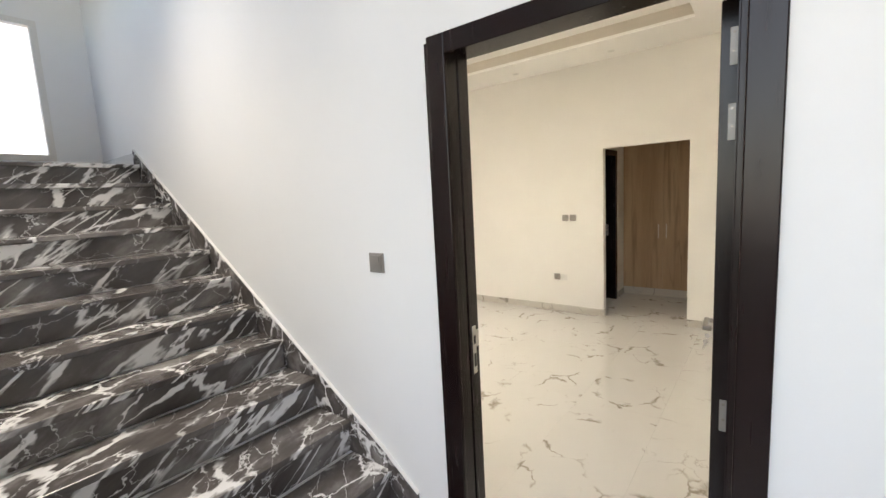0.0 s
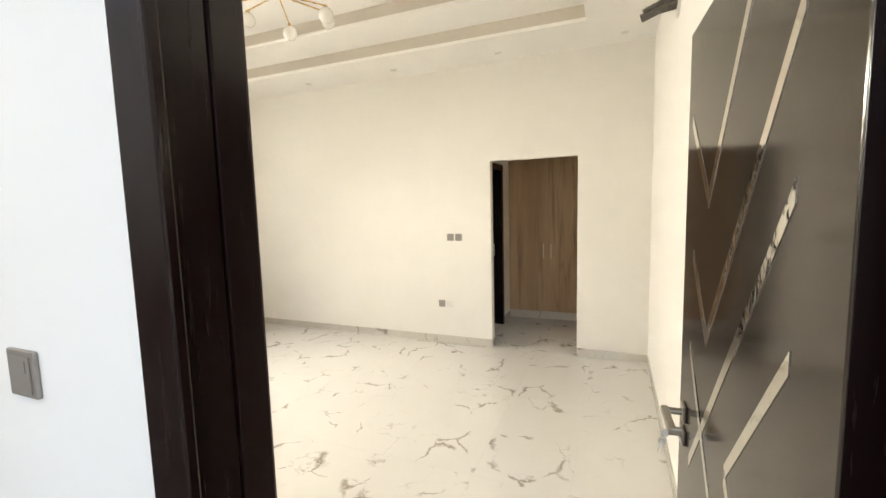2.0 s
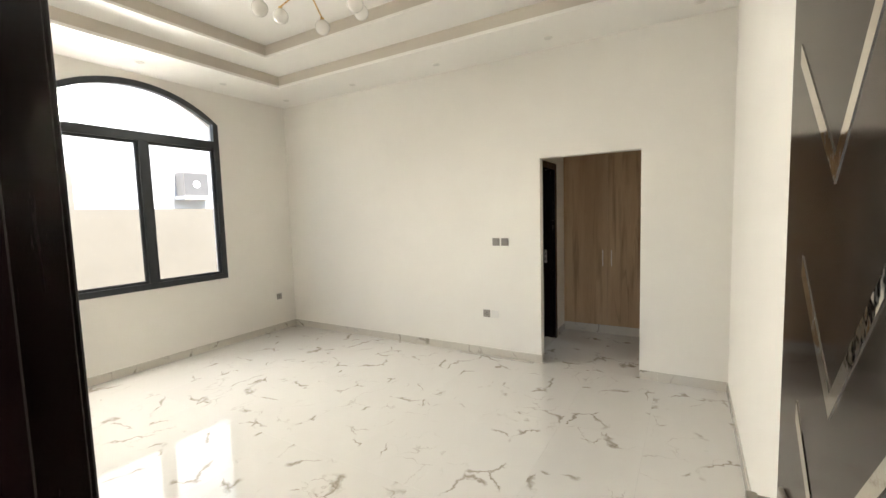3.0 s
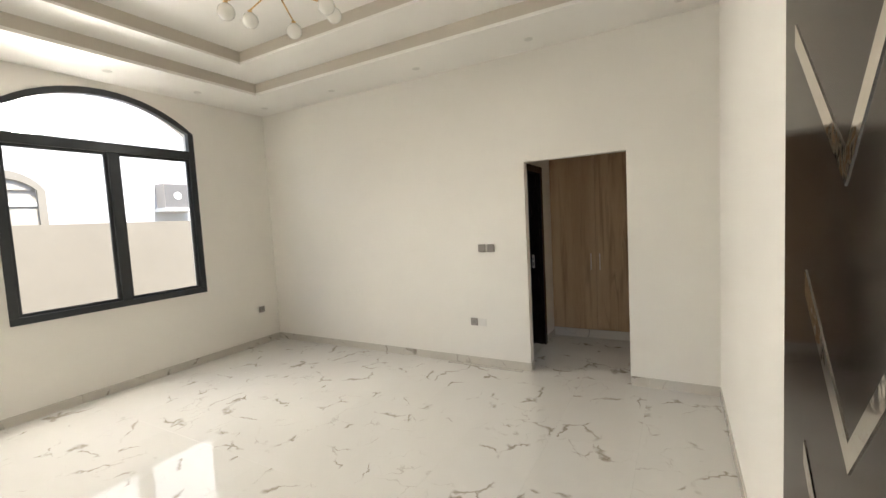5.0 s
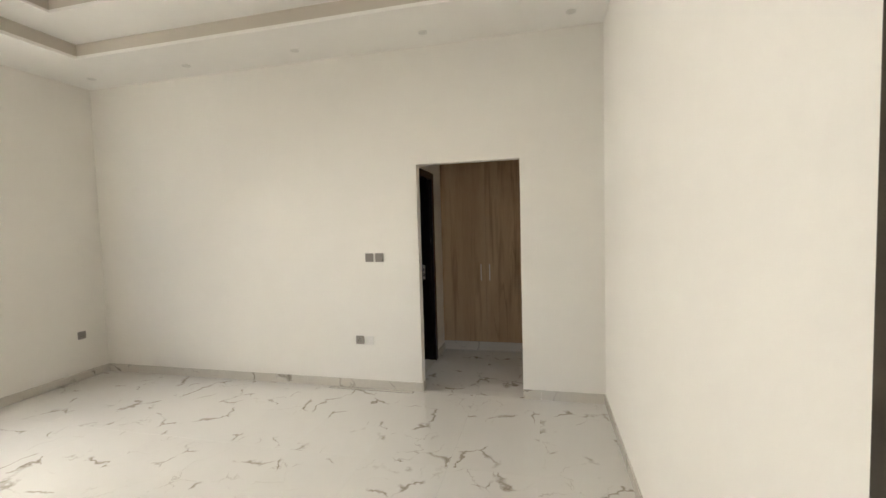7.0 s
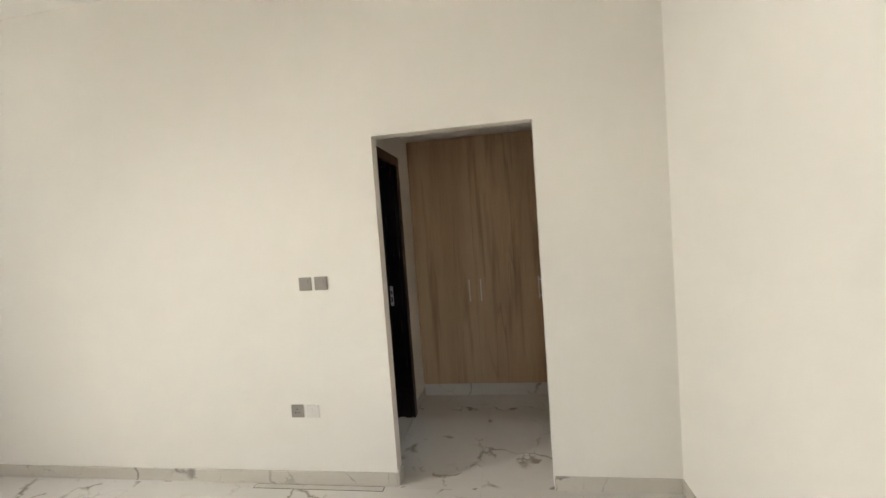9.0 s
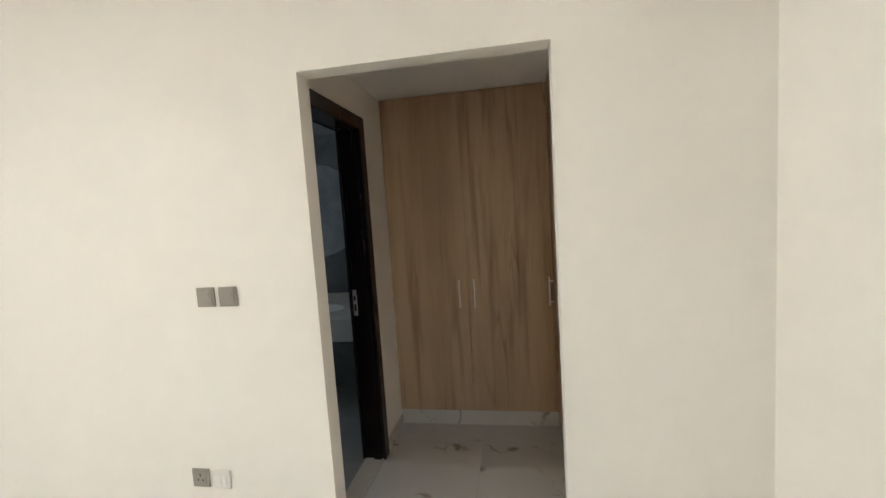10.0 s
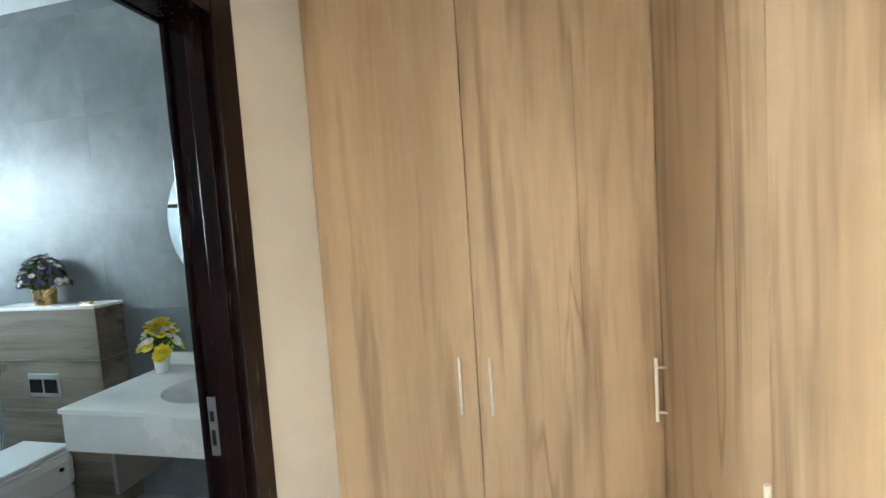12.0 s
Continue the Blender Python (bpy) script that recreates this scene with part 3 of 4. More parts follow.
# ---- arched window ----
def arched_window():
    w = thing("window_1", "black aluminium arched window with two lower panes", "window", "structure")
    y0, y1, z0, zs, zc = WIN
    fx0, fx1, fw = XL - 0.055, XL + 0.012, 0.068
    part("window_frame", boxed(fx0, fx1, y0, y1, z0, z0 + fw, 0.003), M_FRAME, w)
    for a, b in ((y0, y0 + fw), (y1 - fw, y1)):
        part("window_frame", boxed(fx0, fx1, a, b, z0 + fw, zs, 0.003), M_FRAME, w)
    outer, inner = arch_points(y0, y1, zs, zc), arch_points(y0 + fw, y1 - fw, zs - 0.018, zc - fw)
    inner[0], inner[-1] = (y0 + fw, zs), (y1 - fw, zs)
    bm = bmesh.new()
    for i in range(ARCH):
        prism(bm, [outer[i], outer[i + 1], inner[i + 1], inner[i]], "x", fx0, fx1)
    bmesh.ops.remove_doubles(bm, verts=bm.verts, dist=0.0001)
    part("arched_frame", bm, M_FRAME, w)
    zt, ym = 2.64, -1.965
    part("transom", boxed(fx0, fx1, y0 + fw, y1 - fw, zt - 0.058, zt + 0.04, 0.003), M_FRAME, w)
    part("mullion", boxed(fx0, fx1, ym - 0.045, ym + 0.045, z0 + fw, zt - 0.058, 0.003), M_FRAME, w)
    for a, b in ((y0 + fw, ym - 0.045), (ym + 0.045, y1 - fw)):
        sash = bmesh.new()
        for q in ((a, b, z0 + fw, z0 + fw + 0.03), (a, b, zt - 0.088, zt - 0.058), (a, a + 0.03, z0 + fw + 0.03, zt - 0.088), (b - 0.03, b, z0 + fw + 0.03, zt - 0.088)):
            box(sash, fx0 + 0.012, fx1 - 0.028, *q)
        part("sash", sash, M_FRAME, w)
        p = part("pane", boxed(fx0 + 0.028, fx0 + 0.034, a + 0.03, b - 0.03, z0 + fw + 0.03, zt - 0.088), M_GLASS, w)
        p.visible_shadow = False
    pts = [(y0 + fw, zt + 0.04)] + inner + [(y1 - fw, zt + 0.04)]
    p = part("pane", prism(bmesh.new(), pts, "x", fx0 + 0.028, fx0 + 0.034), M_GLASS, w)
    p.visible_shadow = False
    part("window_sill", boxed(XL - WT - 0.03, fx0, y0, y1, z0 - 0.03, z0 + 0.006, 0.003), M_SKIRT, w)


arched_window()


def landing_window():
    w = thing("window_2", "white framed landing window, bright with daylight", "window", "structure")
    a, b, c, d = -5.5, -4.742, 2.19, 3.34
    for q in ((a, b, c, c + 0.05), (a, b, d - 0.05, d), (a, a + 0.05, c + 0.05, d - 0.05), (b - 0.05, b, c + 0.05, d - 0.05)):
        part("window_frame", boxed(-3.26, -3.194, *q, 0.003), M_IVORY, w)
    p = part("pane", boxed(-3.235, -3.229, a + 0.05, b - 0.05, c + 0.05, d - 0.05), M_GLASS, w)
    p.visible_shadow = False


landing_window()


def bathroom_window():
    w = thing("window_3", "small frosted bathroom window letting in daylight", "window", "structure")
    a, b, c, d = 0.7, 1.5, 1.45, 2.45
    for q in ((a, b, c, c + 0.05), (a, b, d - 0.05, d), (a, a + 0.05, c + 0.05, d - 0.05), (b - 0.05, b, c + 0.05, d - 0.05)):
        part("window_frame", boxed(XL - 0.055, XL + 0.006, *q, 0.003), M_FRAME, w)
    p = part("pane", boxed(XL - 0.03, XL - 0.024, a + 0.05, b - 0.05, c + 0.05, d - 0.05), M_GLASS, w)
    p.visible_shadow = False


bathroom_window()


# ---- stairs ----
def stairs():
    s = thing("stairs", "black marble stairs with white veins rising beside the wall", "stairs", "structure")
    rise, tread, ya, yb = 0.1605, 0.263, -5.9, -4.42
    xs = [0.70, 0.56] + [0.389 - tread * i for i in range(11)]     # nosing of each step
    n = len(xs)
    for i in range(n):
        z = rise * (i + 1)
        back = xs[i + 1] if i + 1 < n else -3.2
        part("tread", boxed(back - 0.005, xs[i], ya, yb, z - 0.03, z, 0.004), M_NERO, s)
        part("riser", boxed(xs[i] - 0.04, xs[i] - 0.022, ya, yb, z - rise, z - 0.03), M_NERO, s)
    body = bmesh.new()
    for i in range(n):
        z = rise * (i + 1)
        back = xs[i + 1] if i + 1 < n else -3.2
        box(body, back - 0.04 if i + 1 < n else back, xs[i] - 0.04, ya, yb, 0, z - 0.03)
    part("stair_body", body, M_WHITE, s)
    # slanting skirting on the wall, cut to the steps below its straight upper edge
    slope = rise / tread
    for i in range(n):
        z = rise * (i + 1)
        if i + 1 < n:
            a, b = xs[i + 1] - 0.022, xs[i] - 0.022
        else:
            a, b = xs[i] - 0.12, xs[i] - 0.022
        top = [z + 0.05 + (xs[i] - a) * slope, z + 0.05 + (xs[i] - b) * slope]
        if i < 2:
            top = [z + 0.22, z + 0.10]
        part("skirting", prism(bmesh.new(), [(a, z), (b, z), (b, top[1]), (a, top[0])], "y", yb - 0.016, yb), M_NERO, s)
        part("skirting_edge", prism(bmesh.new(), [(a, top[0]), (b, top[1]), (b, top[1] + 0.008), (a, top[0] + 0.008)], "y", yb - 0.014, yb), M_QUARTZ, s, "pale skirting edge")
    z = rise * n
    part("skirting", boxed(-3.2, xs[-1] - 0.12, yb - 0.016, yb, z, z + 0.10, 0.002), M_QUARTZ, s, "pale landing skirting")
    part("skirting", boxed(-3.2, -3.184, ya, yb - 0.016, z, z + 0.10, 0.002), M_QUARTZ, s)


stairs()


# ---- switches and sockets ----
def plate(name, label, centre, facing, mat, kind="switch"):
    """A square wall plate, 86 mm, on a wall that faces -y or +x."""
    cx, cy, cz = centre
    t = thing(name, label, kind)

    def slab(u0, u1, z0, z1, d0, d1, bev):
        if facing == "-y":
            return boxed(cx + u0, cx + u1, cy - d1, cy - d0, cz + z0, cz + z1, bev)
        return boxed(cx + d0, cx + d1, cy + u0, cy + u1, cz + z0, cz + z1, bev)
    part("plate", slab(-0.043, 0.043, -0.043, 0.043, 0, 0.009, 0.003), mat, t)
    if kind == "switch":
        rocker = part("rocker", slab(-0.033, 0.033, -0.034, 0.034, 0.009, 0.012, 0.002), mat, t)
        part("indicator", slab(0.0205, 0.0225, 0.004, 0.026, 0.012, 0.0124, 0), M_RUBBER, rocker)
    elif kind == "data socket":
        for u0, u1 in ((-0.024, -0.001), (0.001, 0.024)):
            part("module", slab(u0, u1, -0.024, 0.024, 0.009, 0.0115, 0.001), mat, t)
    else:
        ins = part("socket_face", slab(-0.029, 0.029, -0.029, 0.029, 0.009, 0.011, 0.001), mat, t)
        for u, z in ((0, 0.014), (-0.012, -0.008), (0.012, -0.008)):
            part("pin_hole", slab(u - 0.003, u + 0.003, z - 0.005, z + 0.005, 0.011, 0.0115, 0), M_BLACKMETAL, ins)
    return t


plate("light_switch", "grey square rocker switch on the cream wall", (-0.513, 0, 1.331), "-y", M_PLATE)
plate("light_switch", "grey square rocker switch on the cream wall", (-0.406, 0, 1.331), "-y", M_PLATE)
plate("wall_socket", "grey square power socket low on the cream wall", (-0.646, 0, 0.495), "-y", M_PLATE, "socket")
plate("wall_socket", "white square data socket low on the cream wall", (-0.540, 0, 0.492), "-y", M_IVORY, "data socket")
plate("wall_socket", "grey square power socket under the arched window", (XL, -0.287, 0.503), "+x", M_PLATE, "socket")
plate("light_switch", "dark grey square switch on the white hall wall", (0.378, -4.42, 1.44), "-y", M_PLATE)

# ---- ceiling fittings ----


def downlight(x, y):
    t = thing("downlight", "small white recessed ceiling downlight, switched off", "downlight", group="recessed downlights round the soffit")
    part("trim_ring", lathe(bmesh.new(), [(0.026, 0.0), (0.042, 0.0), (0.042, -0.004), (0.038, -0.006), (0.030, -0.006), (0.026, -0.002)], (x, y, ZC), 20), M_IVORY, t, smooth=False)
    part("lens", lathe(bmesh.new(), [(0.005, -0.003), (0.026, -0.003), (0.026, -0.0005), (0.005, -0.0005)], (x, y, ZC), 16), M_STEEL, t)


for x in (-3.54, -2.31, -1.075, 0.18, 1.42):
    downlight(x, -0.27)
    downlight(x, -3.92)
for y in (-1.2, -2.1, -3.0):
    downlight(-3.54, y)
    downlight(1.419, y)


def chandelier(cx, cy):
    t = thing("chandelier", "brass branching chandelier with white opal glass globes", "chandelier")
    part("canopy", lathe(bmesh.new(), [(0.01, 0), (0.06, 0), (0.06, -0.018), (0.045, -0.028), (0.01, -0.03)], (cx, cy, 3.60), 24), M_BRASS, t, smooth=False)
    part("rod", tube(bmesh.new(), (cx, cy, 3.575), (cx, cy, 3.38), 0.008), M_BRASS, t)
    part("hub", lathe(bmesh.new(), [(0.008, 0.03), (0.028, 0.022), (0.034, 0), (0.028, -0.022), (0.008, -0.03)][::-1], (cx, cy, 3.38), 20), M_BRASS, t, smooth=True)
    for i in range(8):
        a = 2 * math.pi * i / 8 + 0.50
        lng = (0.36, 0.47)[i % 2]
        drop = (0.07, -0.02)[i % 2]
        d = Vector((math.cos(a), math.sin(a), 0))
        p0 = Vector((cx, cy, 3.38)) + d * 0.03
        p1 = Vector((cx, cy, 3.38 - drop)) + d * lng
        arm = part("arm", tube(bmesh.new(), p0, p1, 0.006, 8), M_BRASS, t)
        part("cap", tube(bmesh.new(), p1, p1 + Vector((0, 0, -0.022)), 0.016, 14), M_BRASS, arm)
        g = bmesh.new()
        bmesh.ops.create_uvsphere(g, u_segments=20, v_segments=12, radius=0.06, matrix=Matrix.Translation(p1 + Vector((0, 0, -0.075))))
        part("globe", g, M_GLOBE, arm, "white opal glass globe", smooth=True)


chandelier(-1.10, -2.08)


def pipe_stub():
    t = thing("pipe_stub", "grey insulated air conditioner pipe ends sticking out of the wall", "pipe")
    for dz, dy, l, r in ((0.0, 0.0, 0.21, 0.026), (0.026, -0.026, 0.20, 0.019), (-0.008, -0.040, 0.2, 0.014)):
        b = bmesh.new()
        tube(b, (XR, -1.7 + dy, 2.925 + dz), (XR - l * 0.5, -1.7 + dy, 2.925 + dz - 0.012), r, 14)
        tube(b, (XR - l * 0.5, -1.7 + dy, 2.925 + dz - 0.012), (XR - l, -1.7 + dy, 2.925 + dz - 0.05), r * 0.96, 14)
        part("pipe", b, M_FOAM, t)
    part("wall_sleeve", lathe(bmesh.new(), [(0.03, 0), (0.085, 0), (0.085, 0.012), (0.03, 0.012)], (0, 0, 0), 20), M_IVORY, t)
    t.children[-1].matrix_parent_inverse = pose(XR - 0.006, -1.72, 2.925, 0, 90, 0) @ Matrix.Translation((0, 0, -0.006))


pipe_stub()


# ---- closet ----
def bar_handle(parent, a, b, out):
    """A bow handle: a bar from a to b, standing off along out."""
    a, b, out = Vector(a), Vector(b), Vector(out)
    bm = bmesh.new()
    tube(bm, a + out, b + out, 0.0055, 10)
    d = (b - a).normalized()
    for p in (a + d * 0.03, b - d * 0.03):
        tube(bm, p, p + out, 0.0045, 8)
    part("handle", bm, M_HANDLE, parent, "brushed steel bar handle")


def wardrobe_back():
    t = thing("wardrobe", "walnut laminate built-in wardrobe with two tall closed doors", "wardrobe", at=(0.46, 1.75, 0))
    f = 1.436
    part("plinth", boxed(-0.12, 1.07, f + 0.012, 2.12, 0, 0.112), M_SKIRT, t, "white marble plinth")
    part("body", boxed(-0.12, 1.66, f + 0.024, 2.12, 0.112, 2.466), M_WOOD, t)
    for a, b, hx in ((-0.118, 0.4535, 0.397), (0.4565, 1.066, 0.505)):
        d = part("door", boxed(a, b, f, f + 0.02, 0.118, 2.462, 0.0015), M_WOOD, t)
        bar_handle(d, (hx, f, 0.918), (hx, f, 1.126), (0, -0.03, 0))


def wardrobe_side():
    t = thing("wardrobe", "walnut laminate built-in side wardrobe with bar handles", "wardrobe", at=(1.38, 0.8, 0))
    f = 1.068
    part("plinth", boxed(f + 0.012, 1.695, 0.105, 1.434, 0, 0.112), M_SKIRT, t, "white marble plinth")
    part("body", boxed(f + 0.024, 1.695, 0.105, 1.455, 0.112, 2.466), M_WOOD, t)
    for a, b, hy in ((0.107, 0.7985, 0.752), (0.8015, 1.433, 1.40)):
        d = part("door", boxed(f, f + 0.02, a, b, 0.118, 2.462, 0.0015), M_WOOD, t)
        bar_handle(d, (f, hy, 0.918), (f, hy, 1.126), (-0.03, 0, 0))


wardrobe_back()
wardrobe_side()


def bathroom_door():
    d = thing("door_2", "dark espresso wooden bathroom door frame, door swung inside", "door", "structure")
    for a, b, s in ((0.25, 0.285, 1), (0.965, 1.0, -1)):
        j = part("jamb", boxed(-0.25, -0.12, a, b, 0, 2.22, 0.002), M_DARK, d)
        edge = b if s > 0 else a
        part("door_stop", boxed(-0.185, -0.135, *sorted((edge, edge + s * 0.018)), 0, 2.165, 0.002), M_DARK, j)
        if s < 0:
            part("strike_plate", boxed(-0.246, -0.219, edge - 0.003, edge, 0.99, 1.16, 0.001), M_STEEL, j, "brushed steel strike plate")
            part("latch_hole", boxed(-0.239, -0.227, edge - 0.004, edge - 0.003, 1.09, 1.12), M_BLACKMETAL, j)
            part("latch_hole", boxed(-0.239, -0.227, edge - 0.004, edge - 0.003, 1.02, 1.065), M_BLACKMETAL, j)
    hd = part("head", boxed(-0.25, -0.12, 0.285, 0.965, 2.18, 2.22, 0.002), M_DARK, d)
    for x0, x1 in ((-0.12, -0.103), (-0.268, -0.25)):
        for a, b in ((0.220, 0.292), (0.955, 1.036)):
            part("casing", boxed(x0, x1, a, b, 0, 2.256, 0.004), M_DARK, d)
        part("casing", boxed(x0, x1, 0.292, 0.955, 2.175, 2.256, 0.004), M_DARK, d)
    part("threshold", boxed(-0.25, -0.12, 0.285, 0.965, -0.005, 0.006, 0.002), M_SKIRT, d, "beige marble threshold")


bathroom_door()


# ---- bathroom ----
def vanity():
    t = thing("vanity_counter", "white stone wall-hung vanity counter with an oval basin", "vanity")
    x0, x1, y0, y1, z1 = -1.536, -0.26, 1.472, 2.10, 0.852
    cx, cy, ra, rb = -0.93, 1.76, 0.26, 0.19
    # top with an oval hole
    bm = bmesh.new()
    n = 32
    ov = [(cx + ra * math.cos(2 * math.pi * i / n), cy + rb * math.sin(2 * math.pi * i / n)) for i in range(n)]
    rim = []
    for x, y in ov:
        dx, dy = x - cx, y - cy
        k = min(((x1 if dx > 0 else x0) - cx) / dx if abs(dx) > 1e-6 else 1e9, ((y1 if dy > 0 else y0) - cy) / dy if abs(dy) > 1e-6 else 1e9)
        rim.append((cx + dx * k, cy + dy * k))
    for cxn, cyn in ((x0, y0), (x1, y0), (x0, y1), (x1, y1)):
        i = min(range(n), key=lambda q: math.hypot(rim[q][0] - cxn, rim[q][1] - cyn))
        rim[i] = (cxn, cyn)
    for i in range(n):
        j = (i + 1) % n
        prism(bm, [ov[i], ov[j], rim[j], rim[i]], "z", z1 - 0.022, z1)
    bmesh.ops.remove_doubles(bm, verts=bm.verts, dist=0.0002)
    part("countertop", bm, M_QUARTZ, t)
    bowl = bmesh.new()
    rings = []
    for f, z in ((1.0, z1 - 0.012), (0.96, z1 - 0.05), (0.82, z1 - 0.10), (0.5, z1 - 0.13), (0.1, z1 - 0.138)):
        rings.append([bowl.verts.new((cx + ra * f * math.cos(2 * math.pi * i / n), cy + rb * f * math.sin(2 * math.pi * i / n), z)) for i in range(n)])
    for a, b in zip(rings, rings[1:]):
        for i in range(n):
            bowl.faces.new((a[i], b[i], b[(i + 1) % n], a[(i + 1) % n]))
    bowl.faces.new(rings[-1])
    part("basin", bowl, M_CERAMIC, t, "white oval ceramic basin", smooth=True)
    part("apron", boxed(x0 + 0.012, x1, y0 + 0.008, y0 + 0.03, 0.648, z1 - 0.022), M_APRON, t, "pale grey veined apron")
    part("end_panel", boxed(x0 + 0.012, x0 + 0.034, y0 + 0.03, y1, 0.648, z1 - 0.022), M_APRON, t)
    part("upstand", boxed(x0, x1, y1 - 0.018, y1, z1, z1 + 0.075, 0.002), M_QUARTZ, t)
    part("bracket", boxed(-1.42, -1.40, 1.6, 2.1, 0.36, 0.648), M_PLATE, t)
    return t


vanity()


def faucet(x, y, z):
    t = thing("faucet", "chrome single-lever basin mixer behind the basin", "faucet")
    part("body", tube(bmesh.new(), (x, y, z), (x, y, z + 0.10), 0.021, 18), M_CHROME, t)
    part("spout", tube(bmesh.new(), (x, y, z + 0.07), (x, y - 0.12, z + 0.085), 0.012, 14), M_CHROME, t)
    part("lever", tube(bmesh.new(), (x, y, z + 0.105), (x, y - 0.07, z + 0.15), 0.008, 10), M_CHROME, t)


faucet(-0.93, 1.99, 0.852)


def round_mirror():
    t = thing("round_mirror", "large round frameless mirror on the grey tiled wall", "mirror")
    cx, cz, r, y = -1.0, 1.705, 0.43, 2.096
    n = 64
    part("mirror_glass", prism(bmesh.new(), [(cx + r * math.cos(2 * math.pi * i / n), cz + r * math.sin(2 * math.pi * i / n)) for i in range(n)], "y", y - 0.006, y), M_MIRROR, t)
    for a in (145, 35, 215, 325):
        px, pz = cx + 0.35 * math.cos(radians(a)), cz + 0.36 * math.sin(radians(a))
        part("screw_cap", tube(bmesh.new(), (px, y - 0.006, pz), (px, y - 0.012, pz), 0.009, 14), M_BLACKMETAL, t)


round_mirror()


def cistern_box():
    t = thing("cistern_box", "wood-look tiled cistern ledge with a pale top", "cistern box", at=(-2.25, 2.0, 0))
    x0, x1, y0, y1 = -2.66, -1.842, 1.932, 2.106
    part("body", boxed(x0 + 0.004, x1 - 0.004, y0 + 0.004, y1, 0, 1.235), M_GROUT, t)
    for i in range(4):
        z = 1.235 * i / 4
        part("tile", boxed(x0, x1, y0, y0 + 0.003, z + 0.001, z + 1.235 / 4 - 0.001), M_BWOOD, t)
        part("tile", boxed(x1 - 0.004, x1, y0 + 0.004, y1, z + 0.001, z + 1.235 / 4 - 0.001), M_BWOOD, t)
    part("top_slab", boxed(x0, x1 + 0.004, y0 - 0.006, y1, 1.235, 1.253, 0.002), M_QUARTZ, t)
    f = part("flush_plate", boxed(-2.40, -2.16, 1.922, 1.932, 0.70, 0.845, 0.003), M_STEEL, t, "silver flush plate")
    for a, b in ((-2.385, -2.29), (-2.27, -2.175)):
        part("flush_button", boxed(a, b, 1.917, 1.922, 0.728, 0.812, 0.002), M_BLACKMETAL, f)


cistern_box()


def toilet():
    t = thing("toilet", "white square ceramic wall-hung toilet with a closed lid", "toilet", at=(-2.27, 1.7, 0))
    x0, x1, y0, y1 = -2.46, -2.09, 1.455, 1.93
    bm = boxed(x0 + 0.015, x1 - 0.015, y0 + 0.02, y1, 0.16, 0.385, 0.05)
    part("bowl", bm, M_CERAMIC, t, smooth=False)
    part("seat", boxed(x0, x1, y0, y1 - 0.03, 0.387, 0.405, 0.006), M_CERAMIC, t)
    part("lid", boxed(x0, x1, y0, y1 - 0.03, 0.407, 0.432, 0.008), M_CERAMIC, t)
    part("fixing_cap", tube(bmesh.new(), (x1 - 0.017, y1 - 0.09, 0.30), (x1 - 0.010, y1 - 0.09, 0.30), 0.012), M_BLACKMETAL, t)
    part("base", boxed(x0 + 0.05, x1 - 0.05, y0 + 0.16, y1, 0.0, 0.16, 0.02), M_CERAMIC, t)


toilet()


def shower_screen():
    t = thing("shower_screen", "clear glass shower screen with a black metal post", "shower screen")
    y = 1.425
    part("post", boxed(-1.975, -1.938, y - 0.015, y + 0.015, 0, 1.88, 0.003), M_BLACKMETAL, t)
    part("top_rail", boxed(XL + 0.02, -1.975, y - 0.012, y + 0.012, 1.85, 1.88, 0.003), M_BLACKMETAL, t)
    part("bottom_rail", boxed(XL + 0.02, -1.975, y - 0.012, y + 0.012, 0.0, 0.03, 0.003), M_BLACKMETAL, t)
    part("glass_panel", boxed(XL + 0.02, -1.975, y - 0.004, y + 0.004, 0.03, 1.85), M_SHOWER, t)


shower_screen()


def bidet_hose():
    t = thing("bidet_spray", "chrome hand spray with a hanging hose on the ledge", "bidet spray")
    part("holder", boxed(-2.60, -2.57, 1.90, 1.932, 0.86, 0.90, 0.003), M_CHROME, t)
    part("spray_head", tube(bmesh.new(), (-2.585, 1.90, 0.94), (-2.585, 1.885, 0.80), 0.012, 12), M_CHROME, t)
    cu = bpy.data.curves.new("hose", "CURVE")
    cu.dimensions, cu.bevel_depth, cu.bevel_resolution = "3D", 0.006, 3
    sp = cu.splines.new("BEZIER")
    pts = [(-2.585, 1.885, 0.80), (-2.60, 1.87, 0.50), (-2.64, 1.89, 0.32), (-2.68, 1.93, 0.45)]
    sp.bezier_points.add(len(pts) - 1)
    for b, p in zip(sp.bezier_points, pts):
        b.co, b.handle_left_type, b.handle_right_type = p, "AUTO", "AUTO"
    cu.materials.append(M_CHROME)
    hose = new("hose", cu)
    hose.parent = t


bidet_hose()


